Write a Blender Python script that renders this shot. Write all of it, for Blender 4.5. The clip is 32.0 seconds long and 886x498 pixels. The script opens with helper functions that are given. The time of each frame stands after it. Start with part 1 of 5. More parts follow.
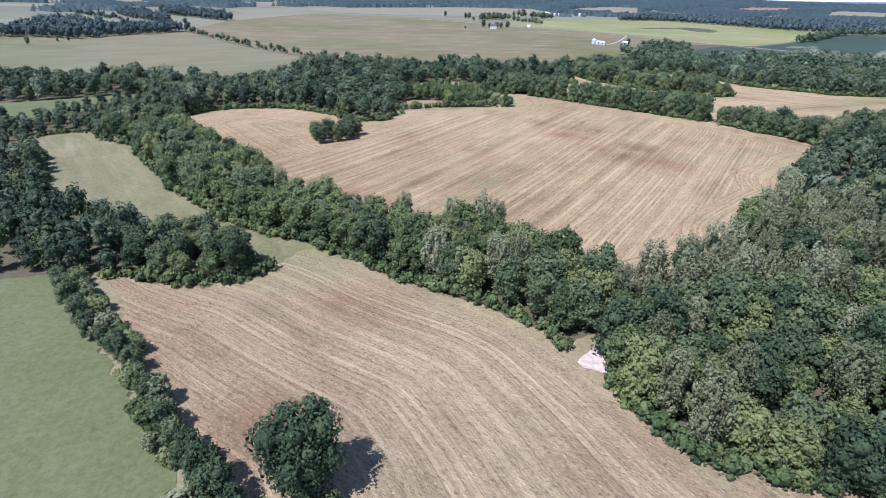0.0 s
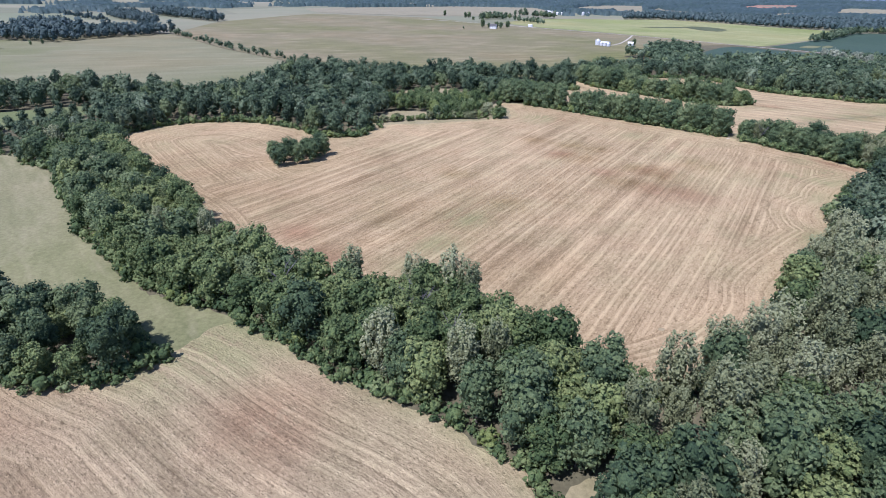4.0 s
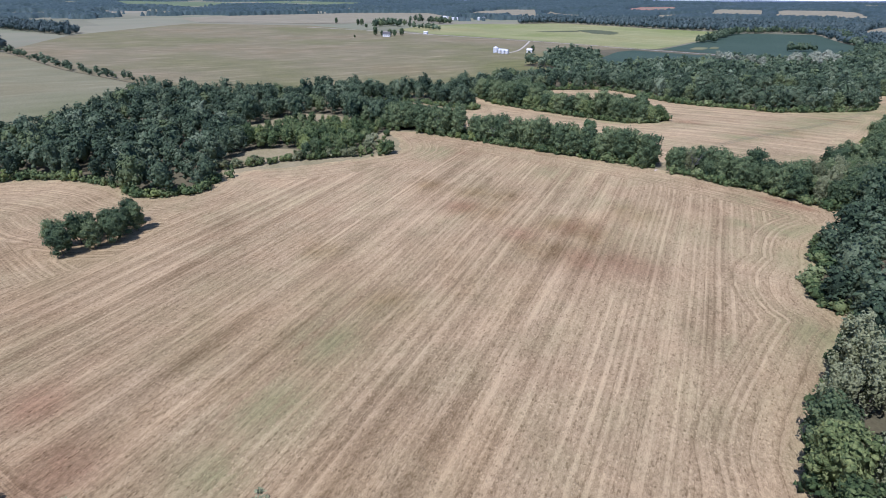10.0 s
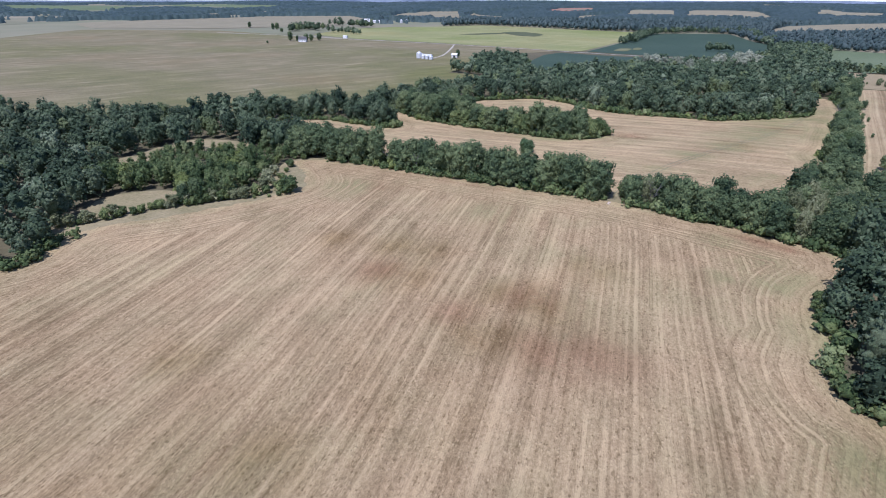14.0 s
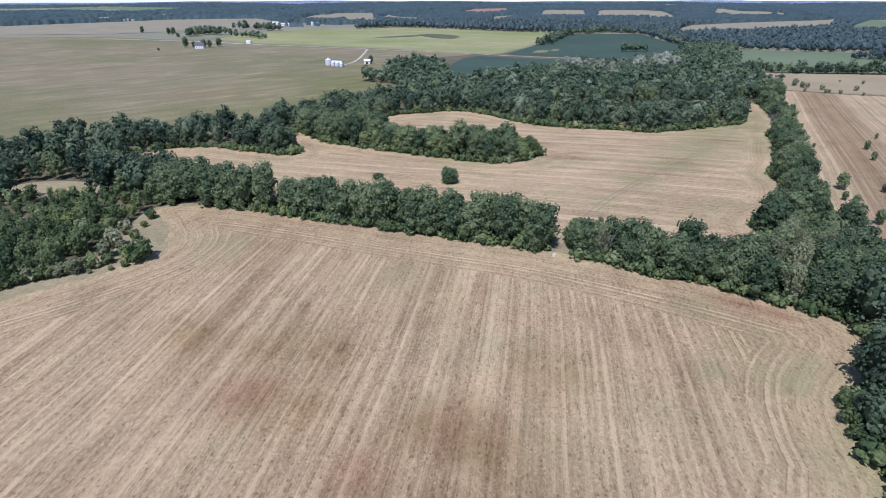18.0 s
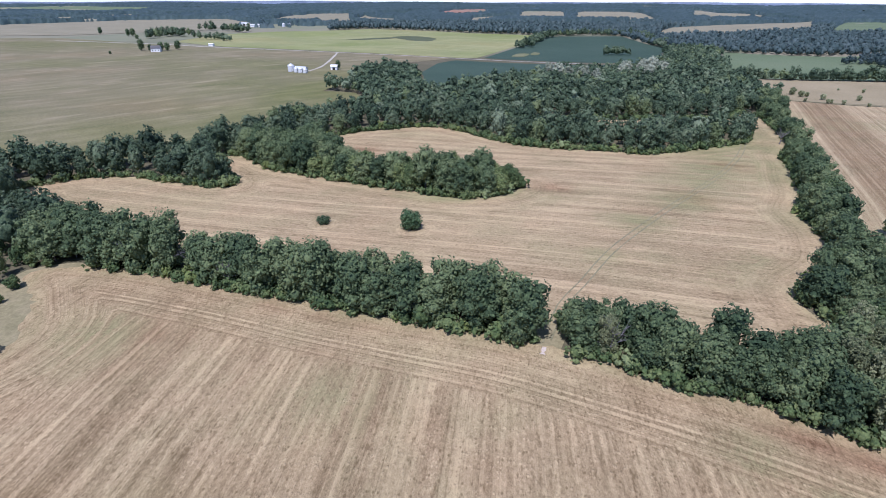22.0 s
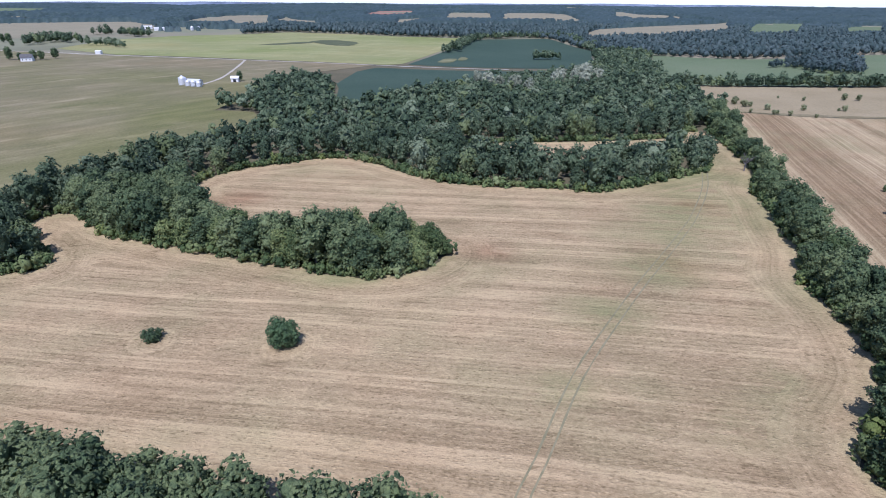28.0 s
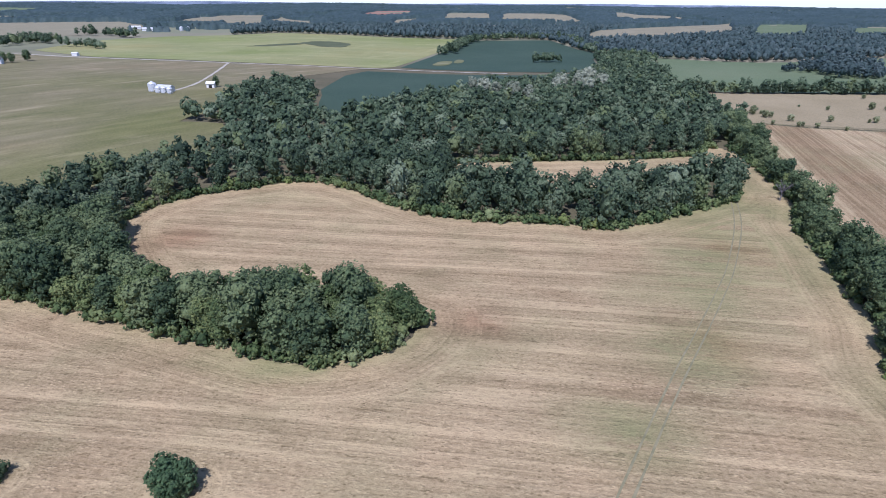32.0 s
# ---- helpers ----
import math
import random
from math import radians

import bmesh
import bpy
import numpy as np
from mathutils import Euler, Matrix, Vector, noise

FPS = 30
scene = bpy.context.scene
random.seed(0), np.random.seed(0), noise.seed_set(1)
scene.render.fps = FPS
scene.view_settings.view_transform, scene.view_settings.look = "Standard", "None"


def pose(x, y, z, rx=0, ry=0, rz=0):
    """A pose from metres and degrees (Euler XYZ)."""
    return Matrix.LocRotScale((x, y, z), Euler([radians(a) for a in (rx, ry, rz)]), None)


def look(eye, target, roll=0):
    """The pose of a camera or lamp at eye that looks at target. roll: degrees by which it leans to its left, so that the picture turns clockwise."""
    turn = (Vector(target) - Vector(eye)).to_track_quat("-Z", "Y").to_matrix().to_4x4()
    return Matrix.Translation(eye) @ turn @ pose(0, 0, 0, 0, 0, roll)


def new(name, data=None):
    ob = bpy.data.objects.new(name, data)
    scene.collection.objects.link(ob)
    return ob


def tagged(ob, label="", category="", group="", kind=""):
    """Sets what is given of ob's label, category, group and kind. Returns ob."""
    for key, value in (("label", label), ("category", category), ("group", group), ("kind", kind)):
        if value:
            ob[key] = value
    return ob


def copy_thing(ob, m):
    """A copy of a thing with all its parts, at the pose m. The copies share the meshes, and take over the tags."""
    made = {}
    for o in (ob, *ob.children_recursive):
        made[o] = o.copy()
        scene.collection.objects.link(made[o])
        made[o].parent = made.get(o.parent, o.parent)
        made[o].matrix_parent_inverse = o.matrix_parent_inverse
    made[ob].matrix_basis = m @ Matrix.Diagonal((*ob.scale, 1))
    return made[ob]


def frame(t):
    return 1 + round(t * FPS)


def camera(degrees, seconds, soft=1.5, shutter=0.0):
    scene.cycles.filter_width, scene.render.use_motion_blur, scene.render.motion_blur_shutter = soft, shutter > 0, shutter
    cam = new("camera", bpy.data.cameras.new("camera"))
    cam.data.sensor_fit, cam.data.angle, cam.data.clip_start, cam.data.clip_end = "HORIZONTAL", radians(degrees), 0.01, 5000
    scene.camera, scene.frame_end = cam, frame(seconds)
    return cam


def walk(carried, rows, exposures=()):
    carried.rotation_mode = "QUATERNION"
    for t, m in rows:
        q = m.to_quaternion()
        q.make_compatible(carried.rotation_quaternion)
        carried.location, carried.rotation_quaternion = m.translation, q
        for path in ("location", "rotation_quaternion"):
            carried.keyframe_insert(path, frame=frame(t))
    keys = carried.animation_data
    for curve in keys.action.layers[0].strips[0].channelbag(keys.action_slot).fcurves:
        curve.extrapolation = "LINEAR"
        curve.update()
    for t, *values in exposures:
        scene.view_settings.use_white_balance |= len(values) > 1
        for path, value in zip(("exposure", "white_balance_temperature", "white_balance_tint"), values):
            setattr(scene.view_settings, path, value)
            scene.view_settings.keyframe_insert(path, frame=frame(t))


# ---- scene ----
from mathutils.geometry import delaunay_2d_cdt

# ---- camera and its flight ----
FLIGHT = [
    (0, 0.00, 0.00, 65.00, 0.000, 25.416, 1.179), (0.5, 1.36, 4.85, 64.95, -0.059, 25.499, 1.150),
    (1, 2.71, 9.65, 64.89, -0.094, 25.529, 1.110), (1.5, 3.99, 14.49, 64.83, -0.155, 25.528, 1.070),
    (2, 5.15, 19.21, 64.75, -0.198, 25.524, 1.019), (2.5, 6.15, 23.73, 64.66, -0.247, 25.549, 0.988),
    (4.5, 11.39, 45.40, 64.49, -0.499, 25.469, 0.858), (5, 12.47, 50.66, 64.47, -0.459, 25.428, 0.847),
    (5.5, 13.54, 55.89, 64.47, 0.379, 25.359, 0.819), (6, 14.62, 60.95, 64.48, 1.981, 25.277, 0.753),
    (6.5, 15.62, 66.03, 64.52, 4.063, 25.212, 0.681), (7, 16.64, 71.17, 64.58, 6.314, 25.156, 0.629),
    (7.5, 17.73, 76.31, 64.67, 7.285, 25.117, 0.595), (8, 18.99, 81.48, 64.76, 7.690, 25.090, 0.542),
    (8.5, 20.64, 86.80, 64.86, 7.848, 25.042, 0.484), (9, 22.23, 92.10, 64.92, 8.155, 25.017, 0.433),
    (9.5, 23.68, 97.23, 64.96, 8.581, 24.995, 0.386), (10, 25.06, 102.37, 64.97, 9.021, 24.955, 0.345),
    (10.5, 26.49, 107.63, 64.95, 9.815, 24.910, 0.295), (11, 27.90, 112.94, 64.92, 10.697, 24.892, 0.243),
    (11.5, 29.37, 118.46, 64.90, 11.491, 24.857, 0.193), (12, 31.09, 123.93, 64.92, 12.170, 24.834, 0.162),
    (12.5, 32.94, 129.22, 65.00, 12.907, 24.822, 0.149), (13, 34.83, 134.50, 65.07, 13.847, 24.796, 0.138),
    (13.5, 36.76, 139.73, 65.13, 14.994, 24.778, 0.118), (14, 38.81, 145.05, 65.18, 16.206, 24.772, 0.111),
    (14.5, 40.98, 150.27, 65.23, 17.435, 24.746, 0.082), (16.5, 50.20, 170.69, 65.49, 21.928, 24.658, -0.066),
    (17, 52.78, 175.79, 65.55, 23.039, 24.665, -0.071), (17.5, 55.44, 180.90, 65.60, 23.642, 24.688, -0.076),
    (18, 58.22, 185.95, 65.60, 24.142, 24.696, -0.086), (18.5, 61.14, 190.91, 65.56, 24.865, 24.677, -0.051),
    (19, 64.03, 195.78, 65.51, 25.479, 24.668, -0.023), (19.5, 67.07, 200.47, 65.49, 25.770, 24.646, -0.001),
    (20, 70.04, 205.17, 65.50, 25.979, 24.631, 0.029), (20.5, 73.15, 209.87, 65.54, 26.121, 24.622, 0.054),
    (21, 76.27, 214.50, 65.61, 26.150, 24.634, 0.099), (21.5, 79.38, 219.01, 65.71, 26.176, 24.637, 0.146),
    (22, 82.35, 223.48, 65.79, 26.230, 24.643, 0.179), (22.5, 85.34, 227.81, 65.86, 26.233, 24.637, 0.203),
    (23, 88.29, 232.03, 65.90, 26.355, 24.629, 0.225), (23.5, 91.26, 236.17, 65.95, 26.981, 24.617, 0.225),
    (24, 94.19, 240.33, 66.02, 28.169, 24.587, 0.233), (24.5, 96.97, 244.26, 66.09, 29.387, 24.561, 0.237),
    (25, 99.76, 248.05, 66.17, 30.285, 24.544, 0.238), (25.5, 102.58, 251.78, 66.23, 31.133, 24.541, 0.238),
    (27.5, 114.43, 266.14, 66.46, 33.055, 24.515, 0.317), (28, 117.55, 269.83, 66.47, 33.172, 24.516, 0.335),
    (28.5, 120.71, 273.62, 66.44, 33.228, 24.536, 0.350), (29, 123.78, 277.30, 66.39, 33.276, 24.553, 0.345),
    (29.5, 126.88, 280.79, 66.36, 33.310, 24.541, 0.337), (30, 130.03, 284.30, 66.35, 33.294, 24.535, 0.346),
    (30.5, 133.17, 287.82, 66.33, 33.293, 24.526, 0.371), (31, 136.25, 291.33, 66.30, 33.319, 24.502, 0.401),
    (31.5, 139.39, 294.80, 66.22, 33.290, 24.506, 0.415), (32, 142.53, 298.16, 66.10, 33.260, 24.512, 0.429)]


def heading(t, x, y, z, yaw, tilt, lean):
    a, b = radians(yaw), radians(tilt)
    way = Vector((math.sin(a) * math.cos(b), math.cos(a) * math.cos(b), -math.sin(b)))
    eye = Vector((x, y, z))
    return t, look(eye, eye + 100 * way, lean)


cam = camera(77.69, 32.0, soft=0.95)
walk(cam, [heading(*row) for row in FLIGHT],
     exposures=[(0, 0.32, 5600, 22), (6, 0.29, 5600, 22), (9, 0.11, 5600, 22), (13, -0.02, 5600, 22), (18, 0.04, 5600, 22), (25, 0.05, 5560, 22), (32, -0.03, 5560, 22)])

# ---- sky and sun ----
SUN_ALT = radians(59.5)
SUN_FROM = Vector((-0.69, -0.72, 0)).normalized() * math.cos(SUN_ALT) + Vector((0, 0, math.sin(SUN_ALT)))
world = bpy.data.worlds.new("sky")
scene.world = world
world.use_nodes = True
wt = world.node_tree
sky = wt.nodes.new("ShaderNodeTexSky")
sky.sky_type = "NISHITA"
sky.sun_disc = False
sky.sun_elevation = SUN_ALT
sky.sun_rotation = math.atan2(SUN_FROM.x, SUN_FROM.y)
sky.air_density, sky.dust_density, sky.ozone_density = 0.6, 0.2, 1.5
wt.links.new(sky.outputs[0], wt.nodes["Background"].inputs["Color"])
wt.nodes["Background"].inputs["Strength"].default_value = 0.158
sun_data = bpy.data.lights.new("sun", "SUN")
sun_data.energy, sun_data.angle, sun_data.color = 4.6, radians(0.55), (1.0, 0.96, 0.91)
sun = new("sun", sun_data)
sun.matrix_world = look(SUN_FROM * 400, (0, 0, 0))

# ---- materials ----
def mat(name):
    m = bpy.data.materials.new(name)
    m.use_nodes = True
    t = m.node_tree
    return m, t, t.nodes["Principled BSDF"]


def node(t, kind, **inputs):
    n = t.nodes.new("ShaderNode" + kind)
    for key, value in inputs.items():
        slot = n.inputs[key.replace("_", " ")]
        if isinstance(value, bpy.types.NodeSocket):
            t.links.new(value, slot)
        else:
            slot.default_value = value
    return n


def maths(t, op, a, b=0.0, c=0.0):
    n = t.nodes.new("ShaderNodeMath")
    n.operation = op
    for i, value in enumerate((a, b, c)):
        if isinstance(value, bpy.types.NodeSocket):
            t.links.new(value, n.inputs[i])
        else:
            n.inputs[i].default_value = value
    return n.outputs[0]


def ramp(t, fac, *stops):
    n = t.nodes.new("ShaderNodeValToRGB")
    t.links.new(fac, n.inputs[0])
    while len(n.color_ramp.elements) < len(stops):
        n.color_ramp.elements.new(0.5)
    for e, (p, c) in zip(n.color_ramp.elements, stops):
        e.position, e.color = p, (*c, 1)
    return n.outputs[0]


def blend(t, fac, a, b, how="MIX"):
    n = t.nodes.new("ShaderNodeMix")
    n.data_type, n.blend_type = "RGBA", how
    for slot, value in ((n.inputs[0], fac), (n.inputs[6], a), (n.inputs[7], b)):
        if isinstance(value, bpy.types.NodeSocket):
            t.links.new(value, slot)
        else:
            slot.default_value = value if isinstance(value, (int, float)) else (*value, 1)
    return n.outputs[2]


def place(t):
    return t.nodes.new("ShaderNodeNewGeometry").outputs["Position"]


def noise_of(t, vector, scale, detail=3.0, rough=0.55, size="3D", w=None):
    n = t.nodes.new("ShaderNodeTexNoise")
    n.noise_dimensions = size
    if w is not None:
        t.links.new(w, n.inputs["W"])
    else:
        t.links.new(vector, n.inputs["Vector"])
    n.inputs["Scale"].default_value = scale
    n.inputs["Detail"].default_value = detail
    n.inputs["Roughness"].default_value = rough
    return n.outputs["Fac"]


def along(t, degrees, vector, stretch):
    """The place turned so that x runs along the rows, with that axis stretched."""
    n = t.nodes.new("ShaderNodeMapping")
    n.vector_type = "TEXTURE"
    t.links.new(vector, n.inputs["Vector"])
    n.inputs["Rotation"].default_value = (0, 0, radians(degrees))
    n.inputs["Scale"].default_value = (stretch, 1, 1)
    return n.outputs[0]


def field_material(name, rows, light, dark, soil, regrowth, contrast=1.0, headland=20.0, swath=4.6, bands=(), islands=(), datum=0.0, bay=None, breadth=0.20, windrow=0.10):
    """Cut straw lying in swaths: straight rows within, rounds that follow the edge outside."""
    m, t, p = mat(name)
    pos = place(t)
    marks = {}
    for key in ("edge", "bare", "lush", "damp"):
        n = node(t, "Attribute")
        n.attribute_name = key
        marks[key] = n.outputs["Fac"]
    turned = along(t, rows, pos, 1)
    across = node(t, "SeparateXYZ", Vector=turned).outputs[1]
    across = maths(t, "ADD", across, maths(t, "MULTIPLY", noise_of(t, pos, 0.012, 1), 3.0))
    rim = maths(t, "ADD", marks["edge"], maths(t, "MULTIPLY", noise_of(t, pos, 0.03, 1), 1.4))
    inner = maths(t, "GREATER_THAN", rim, headland + 2)
    if bay:
        gap = node(t, "VectorMath", Vector=pos)
        gap.operation = "DISTANCE"
        gap.inputs[1].default_value = (bay[0], bay[1], 0)
        inner = maths(t, "MULTIPLY", inner, maths(t, "GREATER_THAN", maths(t, "ADD", gap.outputs["Value"], maths(t, "MULTIPLY", noise_of(t, pos, 0.05, 2), 14.0)), bay[2]))
    line = maths(t, "ADD", maths(t, "MULTIPLY", across, inner), maths(t, "MULTIPLY", rim, maths(t, "SUBTRACT", 1.0, inner)))
    for x, y, r in islands:
        gap = node(t, "VectorMath", Vector=blend(t, 1.0, pos, (1.0, 1.0, 0.0), "MULTIPLY"))
        gap.operation = "DISTANCE"
        gap.inputs[1].default_value = (x, y, 0)
        gap = gap.outputs["Value"]
        ringed = maths(t, "LESS_THAN", gap, r)
        line = maths(t, "ADD", maths(t, "MULTIPLY", maths(t, "ADD", gap, 40.0), ringed), maths(t, "MULTIPLY", line, maths(t, "SUBTRACT", 1.0, ringed)))
    stretched = along(t, rows, pos, 6)
    thread = maths(t, "MULTIPLY", ramp(t, noise_of(t, None, 1.9 * min(1.0, 5.0 / swath), 1.0, 0.5, "1D", line), (0.60, (0, 0, 0)), (0.70, (1, 1, 1))),
                   ramp(t, noise_of(t, along(t, rows, pos, 9), 0.22, 3, 0.6), (0.44, (0, 0, 0)), (0.56, (1, 1, 1))))
    pales = maths(t, "MULTIPLY", ramp(t, noise_of(t, None, 0.62 * min(1.0, 5.0 / swath), 1.0, 0.5, "1D", line), (0.53, (0, 0, 0)), (0.63, (1, 1, 1))),
                  ramp(t, noise_of(t, along(t, rows, pos, 4), 0.15, 4, 0.65), (0.38, (0.1, 0.1, 0.1)), (0.58, (1, 1, 1))))
    wide = noise_of(t, None, 1.0 / swath, 1.0, 0.5, "1D", line)
    fine = noise_of(t, None, 1.3 * min(1.0, 5.0 / swath), 2.0, 0.6, "1D", line)
    # thin pale windrows, broken along their length
    beat = maths(t, "FRACT", maths(t, "ADD", maths(t, "DIVIDE", line, swath), maths(t, "MULTIPLY", wide, 0.55)))
    off = maths(t, "ABSOLUTE", maths(t, "SUBTRACT", beat, 0.5))
    straw = ramp(t, off, (0.0, (1, 1, 1)), (0.5 * breadth, (0.8, 0.8, 0.8)), (breadth, (0, 0, 0)))
    broken = ramp(t, noise_of(t, stretched, 0.16, 4, 0.7), (0.40, (0, 0, 0)), (0.60, (1, 1, 1)))
    straw = maths(t, "MULTIPLY", straw, broken)
    drill = maths(t, "SINE", maths(t, "MULTIPLY", line, 6.283 / 1.52))
    clods = noise_of(t, along(t, rows, pos, 2.2), 1.0, 5, 0.74)
    grain = noise_of(t, along(t, rows, pos, 1.4), 1.9, 5, 0.8)
    # loose tufts of straw, thickest along the windrows, and small dark spots painted as their shade
    cell = node(t, "TexVoronoi", Vector=along(t, rows, pos, 1.5), Scale=1.5)
    knot = ramp(t, cell.outputs["Distance"], (0.16, (1, 1, 1)), (0.36, (0, 0, 0)))
    lot = node(t, "SeparateXYZ", Vector=cell.outputs["Color"]).outputs[0]
    tuft = maths(t, "MULTIPLY", knot, maths(t, "GREATER_THAN", lot, 0.52))
    tuft_shade = maths(t, "MULTIPLY", knot, maths(t, "LESS_THAN", lot, 0.20))
    thick = ramp(t, noise_of(t, pos, 0.045, 3, 0.6), (0.38, (0.25, 0.25, 0.25)), (0.62, (1, 1, 1)))
    fleck = ramp(t, noise_of(t, along(t, rows + 25, pos, 2.2), 1.5, 3, 0.7), (0.60, (0, 0, 0)), (0.72, (1, 1, 1)))
    pit = ramp(t, noise_of(t, along(t, rows, pos, 3.5), 1.2, 3, 0.7), (0.30, (1, 1, 1)), (0.42, (0, 0, 0)))
    blot = noise_of(t, pos, 0.021, 4, 0.6)
    parts = ((wide, 0.26 * contrast), (fine, 0.11 * contrast), (clods, 0.50), (grain, 1.05), (blot, 0.40))
    mix, total = None, 0.0
    for value, k in parts:
        s = maths(t, "MULTIPLY", value, k)
        mix, total = (s if mix is None else maths(t, "ADD", mix, s)), total + k
    mix = maths(t, "ADD", mix, 0.5 - 0.5 * total)
    mix = maths(t, "ADD", mix, maths(t, "MULTIPLY", drill, 0.034 * contrast))
    mix = maths(t, "ADD", mix, maths(t, "MULTIPLY", straw, windrow * contrast))
    mix = maths(t, "ADD", mix, maths(t, "MULTIPLY", pales, maths(t, "ADD", 0.15 * contrast, maths(t, "MULTIPLY", inner, 0.01 * contrast))))
    mix = maths(t, "SUBTRACT", mix, maths(t, "MULTIPLY", thread, 0.11 * contrast))
    mix = maths(t, "ADD", mix, maths(t, "MULTIPLY", maths(t, "MULTIPLY", tuft, thick), maths(t, "ADD", 0.20, maths(t, "MULTIPLY", straw, 0.30))))
    mix = maths(t, "SUBTRACT", mix, maths(t, "MULTIPLY", tuft_shade, 0.28))
    mix = maths(t, "ADD", mix, maths(t, "MULTIPLY", fleck, 0.20))
    mix = maths(t, "SUBTRACT", mix, maths(t, "MULTIPLY", pit, 0.26))
    col = ramp(t, mix, (0.24, dark), (0.50, tuple(0.5 * (a + b) for a, b in zip(light, dark))), (0.74, light))
    hue = ramp(t, noise_of(t, pos, 0.05, 4, 0.6), (0.32, (0.92, 0.94, 0.82)), (0.50, (1.0, 0.98, 0.88)), (0.68, (1.0, 0.95, 0.85)))
    col = blend(t, 1.0, col, hue, "MULTIPLY")
    mottle = noise_of(t, along(t, rows, pos, 2.5), 0.11, 5, 0.65)
    col = blend(t, 1.0, col, ramp(t, mottle, (0.30, (0.80, 0.79, 0.77)), (0.48, (1.0, 1.0, 1.0)), (0.70, (1.08, 1.08, 1.07))), "MULTIPLY")
    if bands:
        at = maths(t, "DIVIDE", maths(t, "SUBTRACT", datum, across), 140.0)
        plough = ramp(t, at, *[(d / 140.0, (k, k, k)) for d, k in bands])
        earth = blend(t, 1.0, col, tuple(0.84 * (s + d) / (b + d) for s, b, d in zip(soil, light, dark)), "MULTIPLY")
        col = blend(t, plough, col, earth)
    worn = maths(t, "MULTIPLY", marks["bare"], ramp(t, maths(t, "ADD", maths(t, "MULTIPLY", noise_of(t, pos, 0.12, 5, 0.65), 0.6), maths(t, "MULTIPLY", clods, 0.4)), (0.28, (0, 0, 0)), (0.48, (1, 1, 1))))
    tint = tuple(min(1.0, s / (0.5 * (a + c))) for s, a, c in zip(soil, light, dark))
    col = blend(t, maths(t, "MULTIPLY", worn, 0.85), col, blend(t, 1.0, col, tint, "MULTIPLY"))
    wet = maths(t, "MULTIPLY", marks["damp"], ramp(t, noise_of(t, along(t, rows, pos, 1.6), 0.11, 5, 0.6), (0.34, (0.25, 0.25, 0.25)), (0.56, (1, 1, 1))))
    col = blend(t, maths(t, "MULTIPLY", wet, 0.9), col, blend(t, 1.0, col, (0.68, 0.63, 0.52), "MULTIPLY"))
    weeds = ramp(t, noise_of(t, pos, 0.013, 5, 0.6), (0.50, (0, 0, 0)), (0.70, (1, 1, 1)))
    weeds = maths(t, "ADD", maths(t, "MULTIPLY", weeds, 0.35), maths(t, "ADD", maths(t, "MULTIPLY", marks["lush"], 0.85), ramp(t, maths(t, "DIVIDE", marks["edge"], 6.0), (0.05, (0.45, 0.45, 0.45)), (0.5, (0, 0, 0)))))
    weeds = maths(t, "MULTIPLY", weeds, ramp(t, maths(t, "MULTIPLY", maths(t, "ADD", clods, wide), 0.5), (0.36, (0, 0, 0)), (0.54, (0.9, 0.9, 0.9))))
    col = blend(t, weeds, col, blend(t, 0.5, regrowth, blend(t, 1.0, col, (0.74, 0.86, 0.62), "MULTIPLY")))
    t.links.new(col, p.inputs["Base Color"])
    p.inputs["Roughness"].default_value = 0.95
    p.inputs["Specular IOR Level"].default_value = 0.15
    bump = node(t, "Bump", Strength=0.7, Distance=0.3, Height=maths(t, "ADD", maths(t, "MULTIPLY", grain, 1.3), maths(t, "ADD", clods, maths(t, "ADD", fine, maths(t, "MULTIPLY", tuft, 0.6)))))
    t.links.new(bump.outputs[0], p.inputs["Normal"])
    return m


